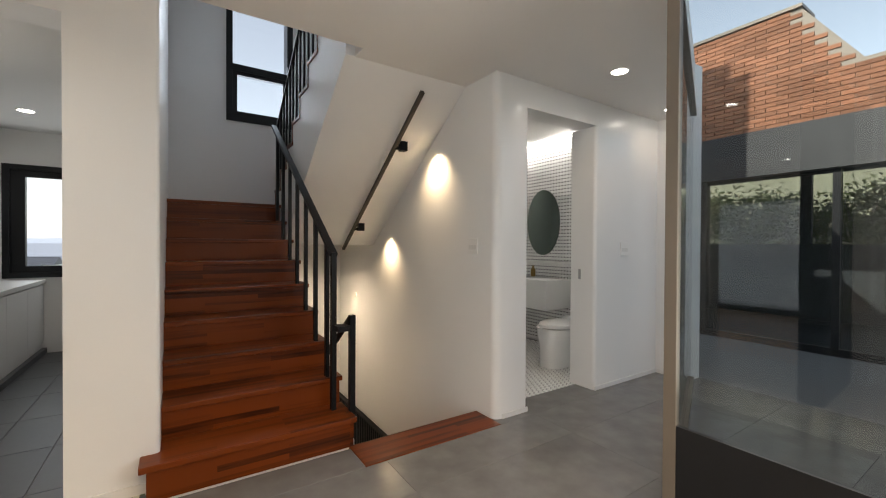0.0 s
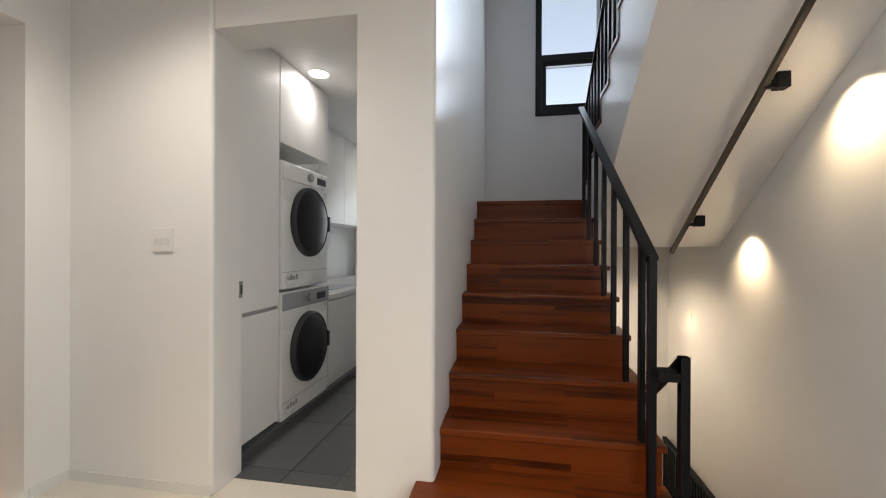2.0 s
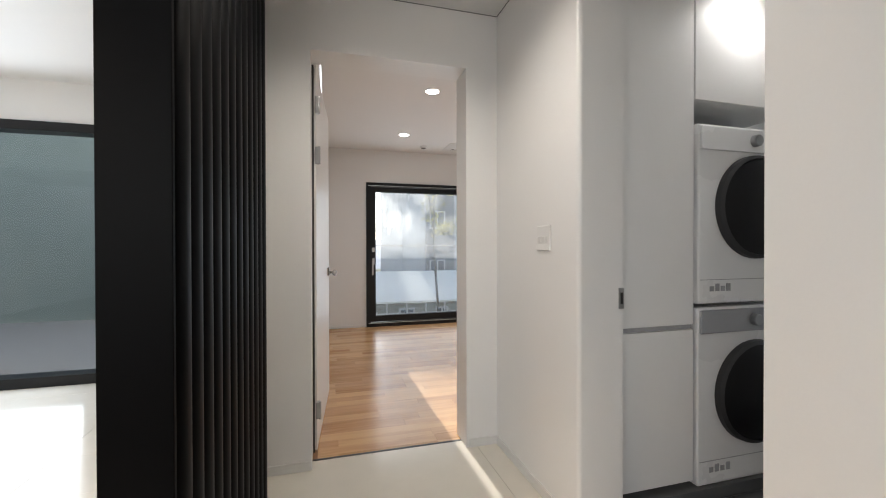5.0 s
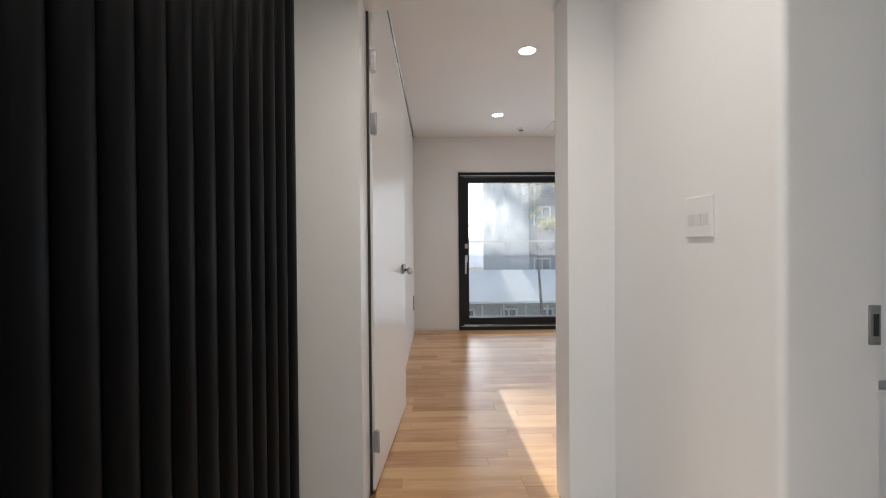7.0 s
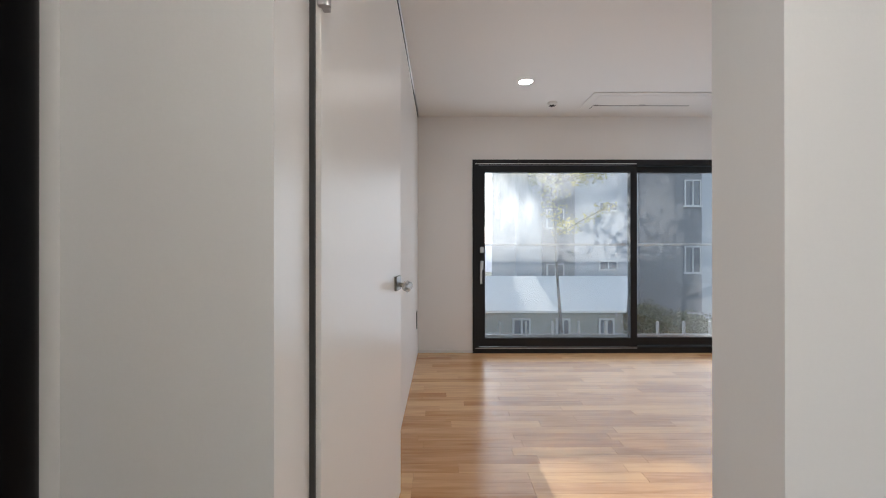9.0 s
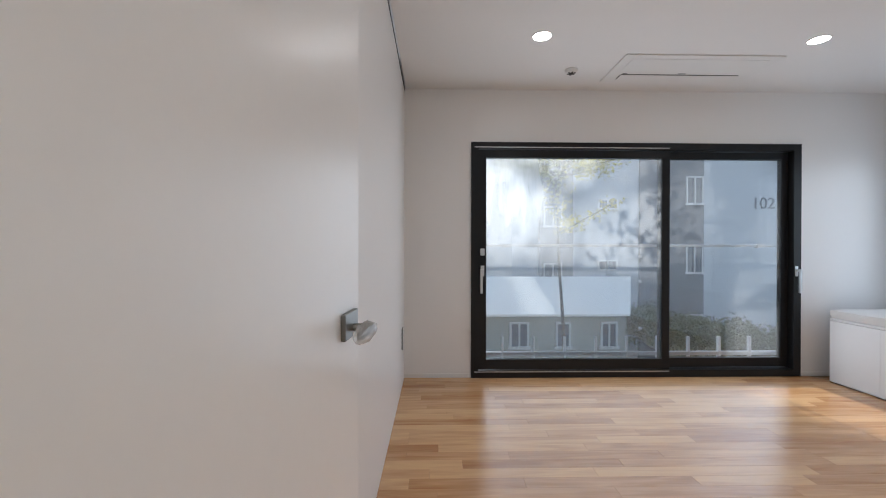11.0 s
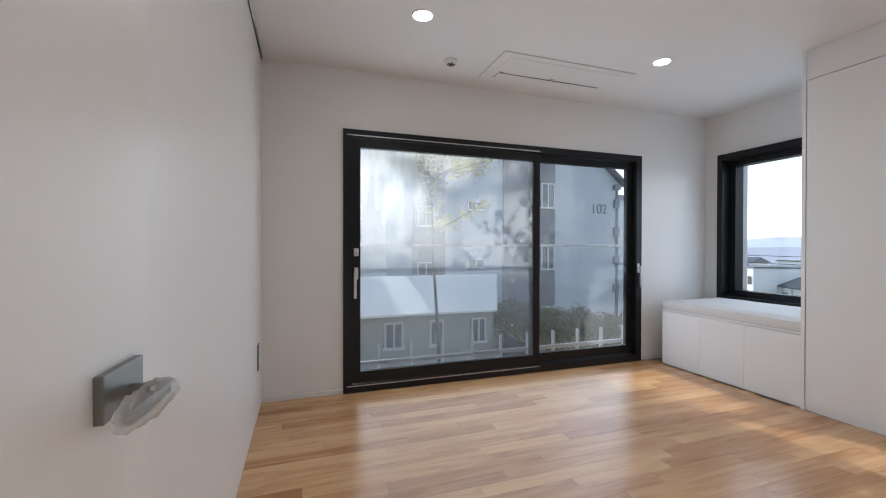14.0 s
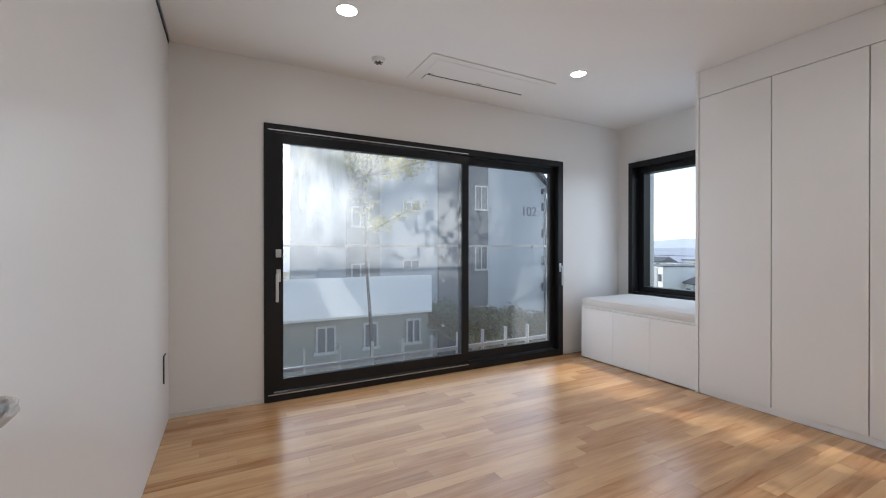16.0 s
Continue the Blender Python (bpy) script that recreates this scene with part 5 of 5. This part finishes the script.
for k in range(5):
    bm.faces.new((ends[0][k], ends[0][(k + 1) % 5], ends[1][(k + 1) % 5], ends[1][k]))
part("roof", bm, ROOFD, gable_house, "dark pitched sheet roof")
for x, z in ((-0.3, 4.9), (1.9, 4.9), (-0.3, 2.6), (1.9, 2.6)):
    valley_window(gable_house, x, -3.0, z, 0.95, 0.8)
part("downpipe", boxes((0.75, 0.85, -3.1, -3.0, 0, 6.3)), PALE, gable_house, "pale downpipe")

for k, (x, y, w, d, h, roof) in enumerate(((-46.5, 94, 6.2, 9, 6.4, "flat"), (-39.0, 92, 6.5, 9, 5.0, "gable"), (-31.0, 96, 6.5, 9, 6.4, "flat"), (-22.5, 94, 7.0, 9, 5.2, "gable"), (-92.0, 132, 9, 9, 5.6, "gable"), (-78.0, 136, 9, 9, 6.4, "flat"), (-62.0, 134, 9, 9, 5.4, "gable"), (-44.0, 136, 9, 9, 6.0, "flat"), (-28.0, 132, 9, 9, 5.4, "gable"))):
    far_house(x, y, w, d, h, -9.2, roof, k)
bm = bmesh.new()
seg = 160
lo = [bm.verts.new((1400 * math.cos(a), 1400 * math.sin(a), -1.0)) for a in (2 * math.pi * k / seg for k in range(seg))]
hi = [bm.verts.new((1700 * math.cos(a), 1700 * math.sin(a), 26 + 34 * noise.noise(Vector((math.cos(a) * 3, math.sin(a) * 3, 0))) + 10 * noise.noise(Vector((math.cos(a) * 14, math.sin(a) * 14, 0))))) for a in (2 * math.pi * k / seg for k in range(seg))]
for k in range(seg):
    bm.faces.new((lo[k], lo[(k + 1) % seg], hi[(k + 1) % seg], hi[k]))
structure("backdrop_hills", bm, HILLM, "far hills with haze put into their pale blue", "hills")
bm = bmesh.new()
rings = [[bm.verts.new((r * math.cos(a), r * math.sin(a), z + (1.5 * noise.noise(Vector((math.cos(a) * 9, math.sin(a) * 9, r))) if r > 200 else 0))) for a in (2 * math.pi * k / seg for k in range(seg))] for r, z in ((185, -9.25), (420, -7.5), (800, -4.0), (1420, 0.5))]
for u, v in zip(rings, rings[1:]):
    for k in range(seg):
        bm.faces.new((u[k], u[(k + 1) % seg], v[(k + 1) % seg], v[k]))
# distance haze is put into the grey-blue base colour
structure("backdrop_fields", bm, material("fields_with_haze_tint", (0.36, 0.39, 0.46), 1.0, grain=0.15, grain_scale=0.05, stain=0.2, stain_scale=0.012), "fields and woods across the valley, haze put into the grey-blue", "fields")
wire = thing("overhead_cable", (0, 0, 0), "thin overhead cables across the valley", "cable")
for z in (-0.4, 0.3):
    part("cable", tube(bmesh.new(), (-60, 40, z + 0.5), (5, 44, z - 0.3), 0.025, 6), DARKP, wire)
# added wall whose grey-green stands in for the room reflected in the pane
pane_reflection = thing("reflection_wall", (0, 0, 0), "grey-green wall added outside in place of the living room pane's reflection", "wall")
part("wall", boxes((-8.2, -8.0, -9.0, -0.3, -0.2, 3.2)), material("grey_green_reflection", (0.20, 0.24, 0.22), 0.8, grain=0.08, grain_scale=3, stain=0.12, stain_scale=0.6), pane_reflection)
structure("terrace_slab", boxes((-8.2, -4.1, -9.0, 0.3, -0.4, -0.05)), DECK, "grey terrace outside the living room", "terrace")

# bed, shrubs and cream wall are added to imitate a garden reflected in the wing's glass
structure("garden_bed", boxes((10.4, 12.6, -5.0, 7.0, -6.5, 1.05)), GROUND, "raised bed added behind the brick wing for the reflected garden", "ground")
for k in range(9):
    shrub(11.0 + 0.2 * (k % 2), -3.2 + 0.95 * k, 1.05, 0.85, 1.35, 90 + k)
cream = thing("reflection_wall", (0, 0, 0), "cream wall added behind the shrubs for the reflected garden", "wall")
part("wall", boxes((12.7, 12.9, -6.0, 8.0, -6.5, 3.6)), material("cream_reflected_wall", (0.46, 0.41, 0.28), 0.85, grain=0.06, grain_scale=4, stain=0.1, stain_scale=0.6), cream)
part("coping", boxes((12.66, 12.94, -6.0, 8.0, 3.6, 3.66)), GREYR, cream)

# ---- floor boards, tiles and bricks ----


def slab_mesh(name, w, d, h, mat, bev=0.0015):
    bm = bmesh.new()
    box(bm, 0, w, 0, d, -h, 0, 0)
    top = [e for e in bm.edges if all(v.co.z > -1e-6 for v in e.verts)]
    bmesh.ops.bevel(bm, geom=top, offset=bev, segments=1, affect="EDGES")
    me = bpy.data.meshes.new(name)
    bm.to_mesh(me)
    bm.free()
    me.materials.append(mat)
    return me


rng = random.Random(7)
PW = 0.092
lengths = [0.6, 0.9, 1.2]
plank = {}
x = -5.767
while x < -1.96:
    w = min(PW, -1.955 - x)
    y = 0.962
    first = True
    while y < 4.83:
        L0 = rng.choice(lengths) * (rng.random() if first else 1)
        L0 = max(0.12, round(min(L0, 4.83 - y), 3))
        first = False
        if x < -2.05 or y < 1.833:
            d = L0
            if x >= -2.055:
                y_lo, y_hi = max(y, 0.936), min(y + L0, 1.831)
                if y_hi - y_lo > 0.02:
                    me = slab_mesh("plank", w - 0.0004, y_hi - y_lo - 0.0005, 0.008, OAK, 0.0003)
                    piece("plank", me, floor_bed, pose(x, y_lo, -0.001))
            else:
                key = (round(w, 3), d)
                if key not in plank:
                    plank[key] = slab_mesh("plank", w - 0.0004, d - 0.0005, 0.008, OAK, 0.0003)
                piece("plank", plank[key], floor_bed, pose(x, y, -0.001))
        y += L0
    x += PW

tile = {}


def tiles(owner, name, mat, x0, x1, y0, y1, sx, sy, ox=0.0, oy=0.0, gap=0.003, z=0.0):
    i0, i1 = math.floor((x0 - ox) / sx), math.ceil((x1 - ox) / sx)
    j0, j1 = math.floor((y0 - oy) / sy), math.ceil((y1 - oy) / sy)
    for i in range(i0, i1):
        for j in range(j0, j1):
            a0, a1 = max(x0, ox + i * sx), min(x1, ox + (i + 1) * sx)
            b0, b1 = max(y0, oy + j * sy), min(y1, oy + (j + 1) * sy)
            if a1 - a0 < 0.02 or b1 - b0 < 0.02:
                continue
            key = (name, mat.name, round(a1 - a0, 3), round(b1 - b0, 3))
            if key not in tile:
                tile[key] = slab_mesh(name, a1 - a0 - gap, b1 - b0 - gap, 0.011, mat, 0.0008)
            piece(name, tile[key], owner, pose(a0 + gap / 2, b0 + gap / 2, z))


tiles(floor_hall, "tile", FLOOR, 0.0, 4.35, -4.6, 1.655, 1.2, 0.6, 0.0, 0.1, 0.0015)
tiles(floor_hall, "tile", FLOOR, 0.0, 1.075, 1.655, 1.90, 1.2, 0.6, 0.0, 0.1, 0.0015)
tiles(floor_hall, "tile", FLOOR, 2.08, 4.2, 1.655, 1.92, 1.2, 0.6, 0.0, 0.1, 0.0015)
tiles(floor_hall, "tile", CREAM, -1.95, 0.0, -4.6, 1.90, 1.2, 1.2, 0.0, 0.7, 0.0015)
tiles(floor_hall, "tile", CREAM, -1.858, 0.03, 1.90, 2.035, 1.2, 1.2, 0.0, 0.7, 0.0015)
tiles(floor_hall, "tile", CREAM, -1.007, -0.254, 2.035, 2.20, 1.2, 1.2, 0.0, 0.7, 0.0015)
tiles(floor_hall, "tile", CREAM, -3.9, -1.95, -4.6, 0.515, 1.2, 1.2, 0.0, 0.7, 0.0015)
tiles(floor_laundry, "tile", SLATE, -1.045, -0.1, 2.20, 5.86, 0.3, 0.6, -1.045, 2.32, 0.005)

# bricks of the courtyard wing, running bond
bw, bh = 0.235, 0.056
brick_mesh = {}
for j in range(25):
    z0 = 2.745 + j * bh
    off = 0.5 * bw * (j % 2)
    for i in range(-1, 15):
        y0, y1 = max(0.22, 0.2 + i * bw + off), min(3.58, 0.2 + (i + 1) * bw + off)
        lim = 0.72 + (z0 + bh - 3.35) * 0.6875 if z0 + bh > 3.35 else 0.2
        if y0 < lim or y1 - y0 < 0.05:
            continue
        key = round(y1 - y0, 3)
        if key not in brick_mesh:
            bm = box(bmesh.new(), 0, 0.03, 0.004, y1 - y0 - 0.004, 0.0045, bh - 0.0045, 0.0)
            me = bpy.data.meshes.new("brick")
            bm.to_mesh(me)
            bm.free()
            me.materials.append(BRICK)
            brick_mesh[key] = me
        piece("brick", brick_mesh[key], wing_wall, pose(6.492 - 0.004 * rng.random(), y0, z0))
